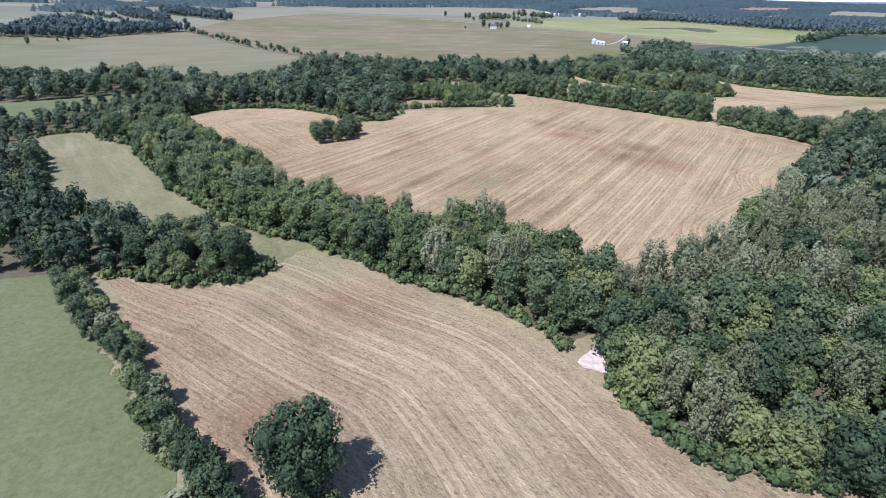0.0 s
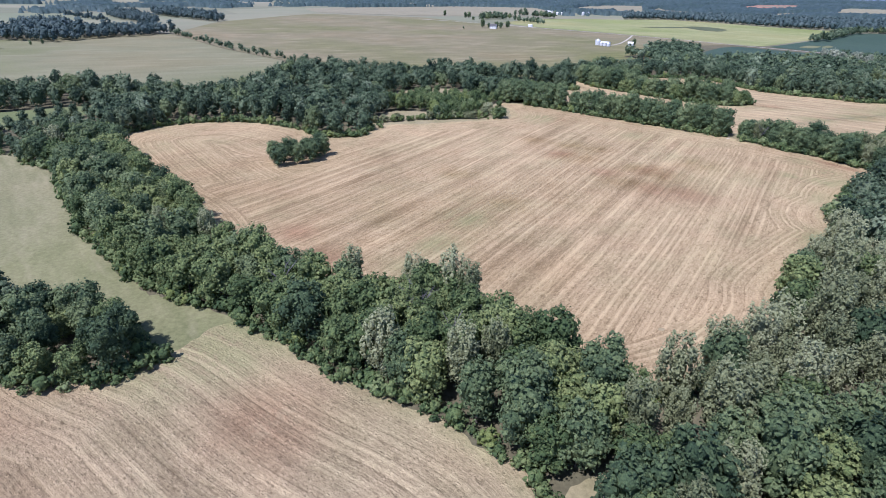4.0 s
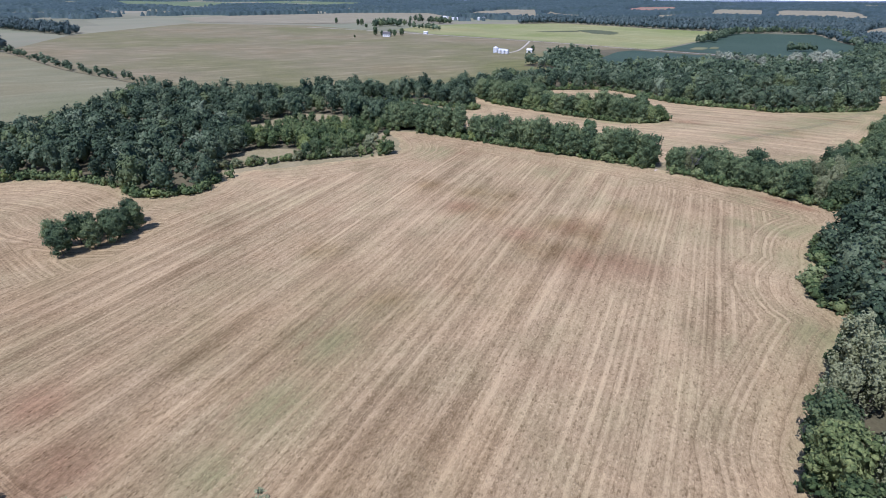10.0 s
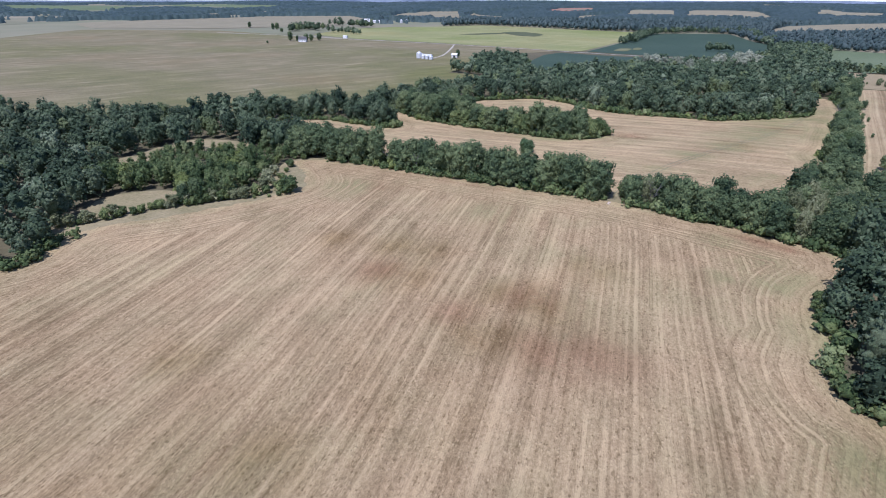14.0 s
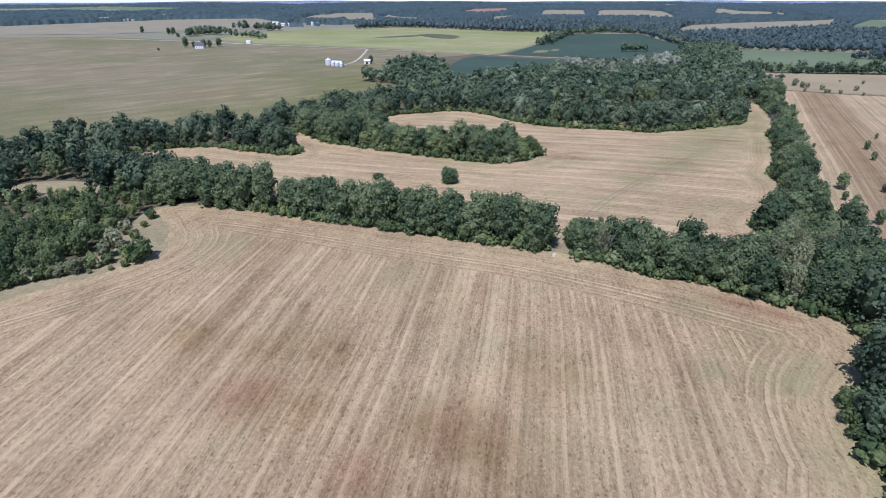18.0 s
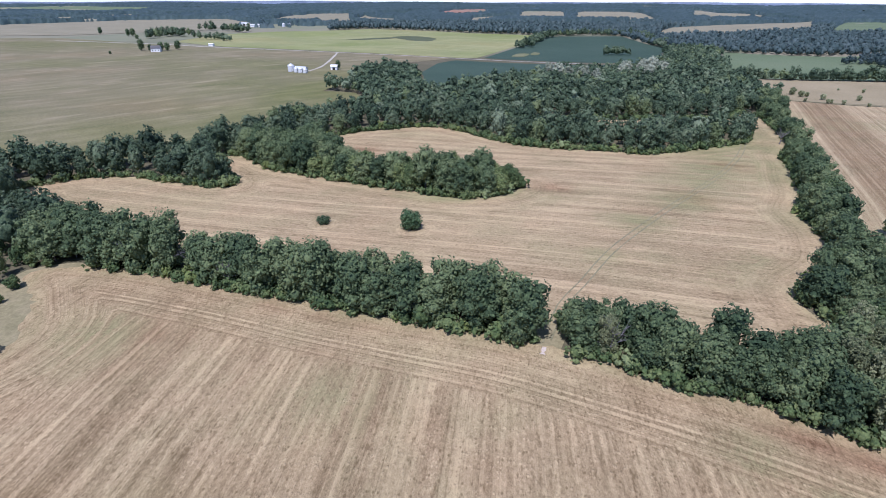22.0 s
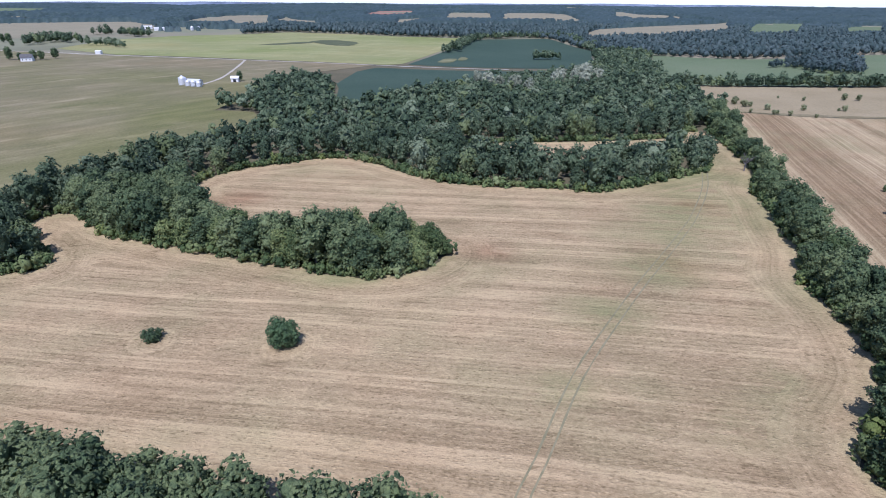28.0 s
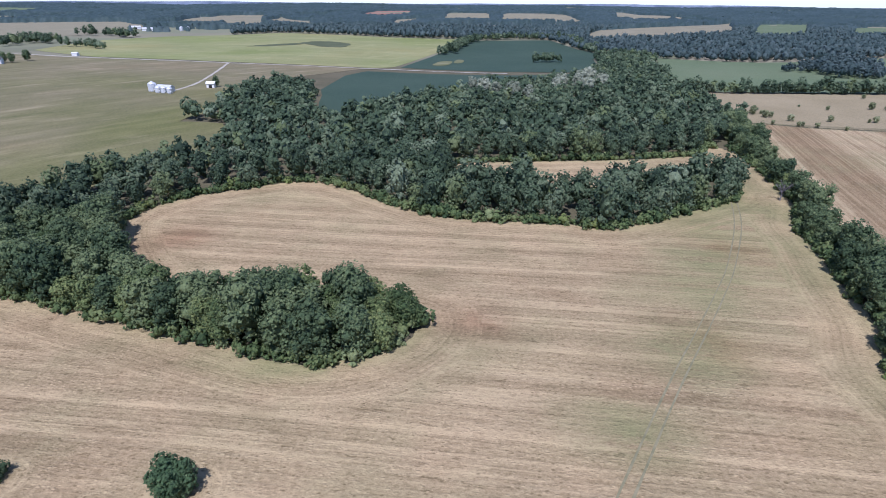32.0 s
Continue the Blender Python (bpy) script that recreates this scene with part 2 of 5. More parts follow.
def meadow_material(name, a, b, c, scale=0.03, rows=None, streaks=None):
    m, t, p = mat(name)
    pos = place(t)
    big = noise_of(t, pos, scale, 5, 0.6)
    if rows is not None:
        big = maths(t, "ADD", maths(t, "MULTIPLY", big, 0.5), maths(t, "MULTIPLY", noise_of(t, along(t, rows, pos, 7), scale * 4, 3), 0.5))
    tuft = noise_of(t, pos, 0.9, 5, 0.7)
    col = ramp(t, big, (0.34, a), (0.5, b), (0.66, c))
    col = blend(t, 0.55, col, ramp(t, tuft, (0.3, tuple(0.55 * k for k in b)), (0.7, tuple(min(1, 1.3 * k) for k in b))))
    if streaks is not None:
        broad = noise_of(t, pos, 0.0045, 3, 0.5)
        col = blend(t, 1.0, col, ramp(t, broad, (0.36, (0.80, 0.88, 0.70)), (0.52, (1.0, 1.0, 1.0)), (0.66, (1.06, 0.98, 0.95))), "MULTIPLY")
        pale = ramp(t, noise_of(t, along(t, streaks, pos, 4), 0.075, 4, 0.65), (0.56, (0, 0, 0)), (0.70, (0.55, 0.55, 0.55)))
        col = blend(t, pale, col, c)
    green = node(t, "Attribute")
    green.attribute_name = "lush"
    green = maths(t, "MULTIPLY", green.outputs["Fac"], ramp(t, noise_of(t, pos, 0.02, 4, 0.6), (0.35, (0.4, 0.4, 0.4)), (0.55, (1, 1, 1))))
    col = blend(t, green, col, blend(t, 1.0, col, (0.84, 0.92, 0.70), "MULTIPLY"))
    t.links.new(col, p.inputs["Base Color"])
    p.inputs["Roughness"].default_value = 0.95
    p.inputs["Specular IOR Level"].default_value = 0.15
    bump = node(t, "Bump", Strength=0.5, Distance=0.3, Height=tuft)
    t.links.new(bump.outputs[0], p.inputs["Normal"])
    return m


def leaf_material(name, low, mid, high, glow=0.16, joined=False, shade_depth=0.8):
    """Foliage: hue by crown and by spray, sprays in fine relief, the shade in their gaps painted dark and their tips
    light.
    """
    m, t, p = mat(name)
    g = t.nodes.new("ShaderNodeNewGeometry")
    obj = t.nodes.new("ShaderNodeObjectInfo")
    pos = g.outputs["Position"]
    crownwise = noise_of(t, pos, 0.085, 2, 0.5)
    tone = node(t, "Attribute")
    tone.attribute_name = "tone"
    each = tone.outputs["Fac"] if joined else obj.outputs["Random"]
    v = maths(t, "ADD", maths(t, "MULTIPLY", crownwise, 0.55), maths(t, "MULTIPLY", g.outputs["Random Per Island"], 0.34))
    v = maths(t, "ADD", v, maths(t, "MULTIPLY", each, 0.44))
    v = maths(t, "ADD", v, 0.06)
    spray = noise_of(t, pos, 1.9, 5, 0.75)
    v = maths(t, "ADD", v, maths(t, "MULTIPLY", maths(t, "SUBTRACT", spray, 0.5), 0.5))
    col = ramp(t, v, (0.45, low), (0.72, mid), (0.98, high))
    if joined and shade_depth > 0.5:
        col = blend(t, ramp(t, each, (0.972, (0, 0, 0)), (0.980, (0.7, 0.7, 0.7))), col, tuple(1.25 * k + 0.035 for k in high))
        fresh = maths(t, "MULTIPLY", maths(t, "GREATER_THAN", each, 0.84), maths(t, "LESS_THAN", each, 0.90))
        col = blend(t, maths(t, "MULTIPLY", fresh, 0.35), col, (1.15 * high[0], 1.1 * high[1], 0.55 * high[2]))
    # shade between sprays and light on their tips, multiplied into the leaf colour
    gap_shade = ramp(t, spray, (0.32, tuple(1 - shade_depth * k for k in (0.64, 0.61, 0.58))), (0.50, (1.0, 1.0, 1.0)), (0.68, tuple(1 + shade_depth * k for k in (0.35, 0.32, 0.2))))
    col = blend(t, 1.0, col, gap_shade, "MULTIPLY")
    t.links.new(col, p.inputs["Base Color"])
    p.inputs["Roughness"].default_value = 0.65
    p.inputs["Specular IOR Level"].default_value = 0.2
    bump = node(t, "Bump", Strength=0.9, Distance=0.45, Height=spray)
    t.links.new(bump.outputs[0], p.inputs["Normal"])
    thin = node(t, "BsdfTranslucent", Color=blend(t, 0.25, col, (0.13, 0.20, 0.06)))
    mixed = node(t, "MixShader", Fac=glow)
    t.links.new(p.outputs[0], mixed.inputs[1])
    t.links.new(thin.outputs[0], mixed.inputs[2])
    t.links.new(mixed.outputs[0], t.nodes["Material Output"].inputs["Surface"])
    return m


def plain_material(name, a, b, scale=1.5, rough=0.8, metal=0.0):
    m, t, p = mat(name)
    tex = t.nodes.new("ShaderNodeTexCoord")
    n1 = noise_of(t, tex.outputs["Object"], scale, 5, 0.65)
    col = ramp(t, n1, (0.3, a), (0.7, b))
    t.links.new(col, p.inputs["Base Color"])
    p.inputs["Roughness"].default_value, p.inputs["Metallic"].default_value = rough, metal
    bump = node(t, "Bump", Strength=0.3, Distance=0.03, Height=n1)
    t.links.new(bump.outputs[0], p.inputs["Normal"])
    return m


STRAW = (0.505, 0.392, 0.255)
STUBBLE = (0.212, 0.153, 0.090)
REDSOIL = (0.250, 0.150, 0.094)
GREENING = (0.200, 0.222, 0.115)
M_F1 = field_material("straw_west", 139, (0.475, 0.382, 0.258), (0.203, 0.155, 0.102), (0.24, 0.158, 0.102), GREENING, 1.1, 400.0, 5.6)
M_F2 = field_material("straw_middle", 56.5, STRAW, STUBBLE, REDSOIL, GREENING, 1.2, 15.0, bay=(-88, 285, 58))
M_F3 = field_material("straw_north", 138.5, STRAW, (0.222, 0.167, 0.100), REDSOIL, GREENING, 1.0, 11.0, 8.8, islands=((142.0, 366.5, 7.5), (119.6, 384.6, 5.5)), breadth=0.30, windrow=0.20)
M_F4 = field_material("straw_east", 39.4, (0.49, 0.395, 0.265), (0.27, 0.20, 0.122), (0.235, 0.148, 0.084), GREENING, 1.3, -20.0, 3.4,
                      ((0, 0.0), (6, 0.05), (9, 0.60), (20, 0.70), (30, 0.60), (36, 0.08), (40, 0.0), (41.5, 0.55), (43, 0.0), (52, 0.0), (54, 0.55), (56, 0.0), (64, 0.0), (66, 0.6), (71, 0.5), (75, 0.0), (90, 0.5)), datum=67.8)
M_LANE = meadow_material("dry_grass", (0.150, 0.155, 0.076), (0.224, 0.213, 0.116), (0.36, 0.315, 0.20), 0.06, 128, 128)
M_GRAZED = meadow_material("grazed_grass", (0.145, 0.148, 0.080), (0.205, 0.197, 0.114), (0.27, 0.25, 0.155), 0.02, 20, 20)
M_PASTURE = meadow_material("green_pasture", (0.118, 0.148, 0.062), (0.148, 0.172, 0.077), (0.190, 0.200, 0.102), 0.05)
M_RANGE = meadow_material("tan_rangeland", (0.125, 0.126, 0.062), (0.208, 0.182, 0.105), (0.345, 0.285, 0.185), 0.028, 20, 20)
M_HAY = meadow_material("yellow_hayfield", (0.185, 0.205, 0.088), (0.265, 0.272, 0.122), (0.375, 0.358, 0.180), 0.012, 150, 30)
M_SOY = meadow_material("dark_soy", (0.040, 0.070, 0.050), (0.052, 0.085, 0.060), (0.068, 0.102, 0.072), 0.01)
# darker grass colour that stands for a cloud's shadow
M_CLOUD_SHADE = meadow_material("cloud_shade_hay", (0.075, 0.09, 0.05), (0.105, 0.12, 0.065), (0.17, 0.18, 0.095), 0.03)
M_MEADOW = meadow_material("far_meadow", (0.11, 0.15, 0.08), (0.14, 0.18, 0.098), (0.175, 0.205, 0.12), 0.01)
M_TAN = meadow_material("far_stubble", (0.25, 0.205, 0.118), (0.31, 0.255, 0.152), (0.37, 0.305, 0.19), 0.02)
M_DRY = meadow_material("dry_verge", (0.185, 0.175, 0.085), (0.285, 0.245, 0.140), (0.38, 0.315, 0.195), 0.08)
# tan greyed in the base colour to stand for haze on far fields
M_FARTAN = meadow_material("far_tan_haze_greyed", (0.215, 0.195, 0.128), (0.26, 0.236, 0.158), (0.305, 0.278, 0.19), 0.02)
M_RED = meadow_material("far_red_soil", (0.26, 0.15, 0.11), (0.32, 0.18, 0.13), (0.36, 0.24, 0.18), 0.01)
M_GROUND = meadow_material("rough_grass", (0.085, 0.082, 0.046), (0.130, 0.116, 0.070), (0.185, 0.158, 0.100), 0.02)
m, t = M_GROUND, M_GROUND.node_tree
lot = t.nodes.new("ShaderNodeTexVoronoi")
t.links.new(along(t, 25, place(t), 1.8), lot.inputs["Vector"])
lot.inputs["Scale"].default_value = 0.0045
pick = node(t, "SeparateXYZ", Vector=lot.outputs["Color"]).outputs[0]
lots = ramp(t, pick, (0.0, (0.13, 0.15, 0.09)), (0.3, (0.26, 0.235, 0.165)), (0.6, (0.17, 0.205, 0.12)), (0.85, (0.33, 0.29, 0.21)))
lots = blend(t, 0.5, lots, blend(t, noise_of(t, place(t), 0.01, 5, 0.6), (0.12, 0.14, 0.085), (0.30, 0.27, 0.19)))
away = node(t, "VectorMath", Vector=place(t))
away.operation = "DISTANCE"
away.inputs[1].default_value = (100, 200, 0)
reach = ramp(t, maths(t, "DIVIDE", away.outputs["Value"], 2000), (0.36, (0, 0, 0)), (0.46, (1, 1, 1)))
link = t.nodes["Principled BSDF"].inputs["Base Color"]
t.links.new(blend(t, reach, link.links[0].from_socket, lots), link)
M_GRAVEL = plain_material("white_gravel", (0.40, 0.33, 0.27), (0.72, 0.61, 0.52), 0.7, 0.9)
M_ROAD = plain_material("pale_gravel_road", (0.36, 0.33, 0.27), (0.52, 0.475, 0.39), 0.2, 0.9)
M_TRACK = plain_material("wheel_ruts", (0.17, 0.162, 0.086), (0.30, 0.262, 0.155), 0.5, 0.95)
M_BARK = plain_material("bark", (0.09, 0.075, 0.06), (0.22, 0.19, 0.16), 3.0, 0.95)
M_DEAD = plain_material("bleached_wood", (0.11, 0.10, 0.11), (0.25, 0.232, 0.245), 3.0, 0.9)
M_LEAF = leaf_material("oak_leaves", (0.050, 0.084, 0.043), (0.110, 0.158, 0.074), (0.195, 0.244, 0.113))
M_PALE = leaf_material("silvery_leaves", (0.142, 0.166, 0.084), (0.246, 0.270, 0.138), (0.355, 0.376, 0.215), shade_depth=0.5)
M_SILVER = leaf_material("willow_leaves", (0.205, 0.232, 0.165), (0.325, 0.352, 0.255), (0.44, 0.462, 0.345), shade_depth=0.6)
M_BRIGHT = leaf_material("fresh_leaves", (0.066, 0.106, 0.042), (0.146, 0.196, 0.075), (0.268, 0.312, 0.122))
M_FIELDTREE = leaf_material("field_tree_leaves", (0.066, 0.122, 0.056), (0.105, 0.172, 0.080), (0.17, 0.235, 0.12), shade_depth=0.8)
# haze over the far woods, painted into the leaf colour as a blue tint
M_HAZY = leaf_material("haze_tinted_leaves", (0.046, 0.076, 0.074), (0.068, 0.102, 0.100), (0.100, 0.136, 0.132), 0.14, True, 0.4)
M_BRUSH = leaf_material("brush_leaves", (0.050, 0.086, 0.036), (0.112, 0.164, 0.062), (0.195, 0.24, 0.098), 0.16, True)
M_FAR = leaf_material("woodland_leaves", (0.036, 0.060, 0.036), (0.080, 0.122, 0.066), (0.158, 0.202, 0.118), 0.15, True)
M_STEEL = plain_material("galvanised_steel", (0.62, 0.63, 0.64), (0.78, 0.79, 0.80), 1.0, 0.45, 0.25)
M_WHITE = plain_material("white_paint", (0.68, 0.68, 0.66), (0.82, 0.82, 0.80), 0.7, 0.6)
M_DARKROOF = plain_material("dark_roofing", (0.06, 0.06, 0.065), (0.13, 0.125, 0.12), 1.0, 0.8)
# near-black paint for the shade inside doorways and behind panes
M_INSIDE_SHADE = plain_material("interior_shade", (0.02, 0.02, 0.02), (0.045, 0.04, 0.04), 1.0, 0.9)

# ---- the lie of the land ----
HILLS = [(0, 90, 90, -2.6), (-40, 250, 110, -2.7), (80, 160, 90, -1.4), (110, 260, 100, 1.5), (220, 340, 110, 3.0),
         (40, 350, 110, -0.2), (260, 420, 100, -1.5), (340, 380, 120, 1.3), (150, 450, 120, -1.0), (75, 1040, 300, 0.6),
         (720, 900, 300, -10.5), (230, 790, 200, 2.4), (420, 780, 180, -3.4)]


def land(x, y):
    x, y = np.asarray(x, float), np.asarray(y, float)
    z = sum(h * np.exp(-((x - cx) ** 2 + (y - cy) ** 2) / s ** 2) for cx, cy, s, h in HILLS)
    far = np.clip((np.hypot(x - 100, y - 200) - 1300) / 3300, 0, 1)
    roll = np.sin(x / 310 + 1.3) * np.cos(y / 370 + 0.4) + 0.6 * np.sin((x + y) / 190)
    z = z - 0.04 * np.clip(np.hypot(x - 100, y - 200) - 4790, 0, None)
    return z + far * far * 10 + 6.0 * np.clip(far * 3, 0, 1) * roll


def mesh_object(name, verts, faces, material, parent=None, smooth=False):
    me = bpy.data.meshes.new(name)
    verts = np.asarray(verts, np.float32)
    if isinstance(faces, np.ndarray):
        me.vertices.add(len(verts))
        me.vertices.foreach_set("co", verts.ravel())
        k = faces.shape[1]
        me.loops.add(faces.size)
        me.loops.foreach_set("vertex_index", faces.astype(np.int32).ravel())
        me.polygons.add(len(faces))
        me.polygons.foreach_set("loop_start", np.arange(0, faces.size, k, dtype=np.int32))
        me.update(calc_edges=True)
    else:
        me.from_pydata([tuple(map(float, v)) for v in verts], [], faces)
        me.update()
    me.materials.append(material)
    if smooth:
        me.polygons.foreach_set("use_smooth", np.ones(len(me.polygons), bool))
    ob = new(name, me)
    if parent is not None:
        ob.parent = parent
    return ob


def graded(lo, hi, fine_lo, fine_hi, step):
    mid = list(np.arange(fine_lo, fine_hi + 0.1, step))
    left, right, s = [], [], step
    a, b = fine_lo, fine_hi
    while a > lo or b < hi:
        s *= 1.12
        a, b = a - s, b + s
        if a > lo:
            left.append(a)
        if b < hi:
            right.append(b)
    return np.array([lo] + left[::-1] + mid + right + [hi])


gx, gy = graded(-4900, 4900, -300, 720, 12), graded(-4900, 4900, -100, 1000, 12)
X, Y = np.meshgrid(gx, gy)
nx, ny = len(gx), len(gy)
cells = (np.arange(ny - 1)[:, None] * nx + np.arange(nx - 1)[None, :]).ravel()
ground = mesh_object("ground", np.stack([X.ravel(), Y.ravel(), land(X, Y).ravel()], 1),
                     np.stack([cells, cells + 1, cells + 1 + nx, cells + nx], 1), M_GROUND, smooth=True)
tagged(ground, "rolling farmland ground with rough dry grass", "ground", kind="structure")


# ---- outlines ----
def rounded(points, step=4.0, bend=1.0):
    """A closed outline through the points, smoothly rounded or, with no bend, straight."""
    p = np.array(points, float)
    n, out = len(p), []
    for i in range(n):
        a, b, c, d = p[i - 1], p[i], p[(i + 1) % n], p[(i + 2) % n]
        k = max(2, int(np.hypot(*(c - b)) / step))
        for u in np.arange(k) / k:
            soft = 0.5 * (2 * b + (c - a) * u + (2 * a - 5 * b + 4 * c - d) * u * u + (3 * b - a - 3 * c + d) * u ** 3)
            out.append(bend * soft + (1 - bend) * (b + (c - b) * u))
    return np.array(out)


def inside(poly, x, y):
    x, y = np.asarray(x, float), np.asarray(y, float)
    r = np.zeros(x.shape, bool)
    q = np.roll(poly, 1, 0)
    for (ax, ay), (bx, by) in zip(poly, q):
        if ay != by:
            r ^= ((ay > y) != (by > y)) & (x < (bx - ax) * (y - ay) / (by - ay) + ax)
    return r


def rim_distance(poly, x, y):
    x, y = np.asarray(x, float), np.asarray(y, float)
    best = np.full(x.shape, 1e9)
    q = np.roll(poly, -1, 0)
    for a, b in zip(poly, q):
        d = b - a
        u = np.clip(((x - a[0]) * d[0] + (y - a[1]) * d[1]) / max(d @ d, 1e-9), 0, 1)
        best = np.minimum(best, np.hypot(x - a[0] - u * d[0], y - a[1] - u * d[1]))
    return best


def side_distance(points, x, y):
    """How far from an open line, rounded at its corners."""
    line = rounded(points, 3.0)
    line = line[:len(line) - max(2, int(np.hypot(*(np.array(points[0], float) - points[-1])) / 3.0))]
    best = np.full(np.shape(x), 1e9)
    for a, b in zip(line[:-1], line[1:]):
        d = b - a
        u = np.clip(((x - a[0]) * d[0] + (y - a[1]) * d[1]) / max(d @ d, 1e-9), 0, 1)
        best = np.minimum(best, np.hypot(x - a[0] - u * d[0], y - a[1] - u * d[1]))
    return best


def sheet(name, outline, material, label, lift=0.12, step=6.0, bare=(), lush=(), damp=(), category="field", ragged=0.0, side=None, under=0.0):
    """One field: a sheet that follows the land within a rounded outline; ragged: how far grass and crop run into each other at its rim."""
    poly = rounded(outline, step, 0.15 if step >= 12 else 1.0)
    smooth_rim = poly
    if ragged:
        poly = rounded(outline, 1.3)
        way = np.roll(poly, -1, 0) - np.roll(poly, 1, 0)
        way /= np.maximum(np.linalg.norm(way, axis=1), 1e-6)[:, None]
        rag = np.random.default_rng(len(poly)).normal(0, 1, len(poly))
        rag = ragged * (0.8 * rag + 0.7 * (rag + np.roll(rag, 1) + np.roll(rag, 2) + np.roll(rag, 3)))
        turn = -1 if (poly[:, 0] * np.roll(poly[:, 1], -1) - np.roll(poly[:, 0], -1) * poly[:, 1]).sum() > 0 else 1
        poly = poly + (np.clip(rag, -1.6, 1.6) + under * turn)[:, None] * np.stack([-way[:, 1], way[:, 0]], 1)
    lo, hi = poly.min(0), poly.max(0)
    xs, ys = np.meshgrid(np.arange(lo[0], hi[0], step), np.arange(lo[1], hi[1], step))
    xs, ys = xs.ravel(), ys.ravel()
    keep = inside(poly, xs, ys)
    xs, ys = xs[keep], ys[keep]
    keep = rim_distance(poly, xs, ys) > 0.45 * step
    pts = [Vector(p) for p in poly] + [Vector(p) for p in zip(xs[keep], ys[keep])]
    ring = [(i, (i + 1) % len(poly)) for i in range(len(poly))]
    vs, _, fs, _, _, _ = delaunay_2d_cdt(pts, ring, [], 1, 1e-4)
    v = np.array([tuple(p) for p in vs])
    z = land(v[:, 0], v[:, 1]) + lift
    ob = mesh_object(name, np.column_stack([v, z]), [list(f) for f in fs], material, smooth=True)
    me = ob.data
    if len(me.polygons) and me.polygons[0].normal.z < 0:
        me.flip_normals()
    for key, spots in (("edge", None), ("bare", bare), ("lush", lush), ("damp", damp)):
        att = me.attributes.new(key, "FLOAT", "POINT")
        if spots is None:
            val = rim_distance(smooth_rim, v[:, 0], v[:, 1]) if side is None else side_distance(side, v[:, 0], v[:, 1])
        else:
            val = np.zeros(len(v))
            for sx, sy, r, *k in spots:
                val = np.maximum(val, (k[0] if k else 1.0) * np.exp(-((v[:, 0] - sx) ** 2 + (v[:, 1] - sy) ** 2) / (r * r)))
        att.data.foreach_set("value", val.astype(np.float32))
    tagged(ob, label, category, kind="structure")
    return smooth_rim


def ribbon(name, points, width, material, label, lift=0.2, category="track"):
    """A road or track that follows the land."""
    p = np.array(points, float)
    dense = []
    for i in range(len(p) - 1):
        a, b = p[max(i - 1, 0)], p[i]
        c, d = p[i + 1], p[min(i + 2, len(p) - 1)]
        k = max(2, int(np.hypot(*(c - b)) / 5))
        for u in np.arange(k) / k:
            dense.append(0.5 * (2 * b + (c - a) * u + (2 * a - 5 * b + 4 * c - d) * u * u + (3 * b - a - 3 * c + d) * u ** 3))
    dense = np.array(dense + [p[-1]])
    tang = np.gradient(dense, axis=0)
    tang /= np.linalg.norm(tang, axis=1)[:, None]
    side = np.stack([-tang[:, 1], tang[:, 0]], 1)
    rng = np.random.default_rng(len(p))
    w = width * (0.5 + 0.1 * rng.standard_normal(len(dense)))[:, None]
    l, r = dense + side * w, dense - side * w
    v = np.concatenate([l, r])
    n = len(dense)
    i = np.arange(n - 1)
    ob = mesh_object(name, np.column_stack([v, land(v[:, 0], v[:, 1]) + lift]), np.stack([i + n, i + n + 1, i + 1, i], 1), material)
    return tagged(ob, label, category, kind="structure")


FIELD_WEST = [(-36, 141), (-27, 135.5), (-13, 125.5), (-2, 118.5), (7, 113.5), (18, 105), (25, 95), (32, 83), (39, 68), (50, 61), (72, 52), (88, 28), (80, -25),
              (0, -60), (-22, -20), (-22, 30), (-30, 57), (-38, 65), (-46, 75), (-57, 84), (-65, 94), (-74, 110), (-81, 120),
              (-67, 116), (-52, 119), (-45, 127)]
LANE_WEST = [(-187, 243), (-174, 259), (-158, 247), (-141, 239.5), (-126, 220.5), (-112, 203.5), (-97, 184.5), (-85, 173.5), (-73, 162), (-63, 153.5), (-50, 147.5), (-37, 142), (-34, 133), (-46, 127),
             (-52, 134.5), (-62, 140.5), (-70, 142), (-80, 143), (-90, 147), (-103, 155), (-113, 161), (-122, 167), (-133, 175), (-150, 198), (-169, 225)]
FIELD_MIDDLE = [(-141, 281), (-140, 302), (-124, 321), (-95, 327), (-68, 316), (-54, 303), (-34, 305), (-27, 321), (-17, 329), (5, 332),
                (43, 346), (46, 368), (43, 384), (52, 384), (71, 369), (94, 345), (114, 323), (139, 297), (159, 270), (171, 252), (177, 244),
                (171, 234), (153, 226.5), (144, 218), (140, 212), (131, 206), (126.5, 197), (131, 190), (122, 184), (110, 174), (98, 164), (90, 156), (86, 147), (73, 132), (52, 121),
                (38, 120), (27, 125), (10, 139), (-5, 146), (-31, 155), (-44, 165), (-58, 179), (-74, 201), (-92, 219), (-120, 252)]
FIELD_NORTH = [(29, 469), (57, 472), (80, 452), (95, 438), (101, 444), (95, 474), (98, 484), (108, 483), (115, 458), (130, 436), (151, 408),
               (163, 391), (170, 384), (180, 380), (191, 382), (197, 389), (190, 400), (174, 409), (162, 417), (151, 428), (144, 452), (145, 487),
               (154, 500), (170, 507), (190, 506), (205, 505), (215, 499), (222, 483), (228, 460), (235, 441), (248, 427), (264, 412)]
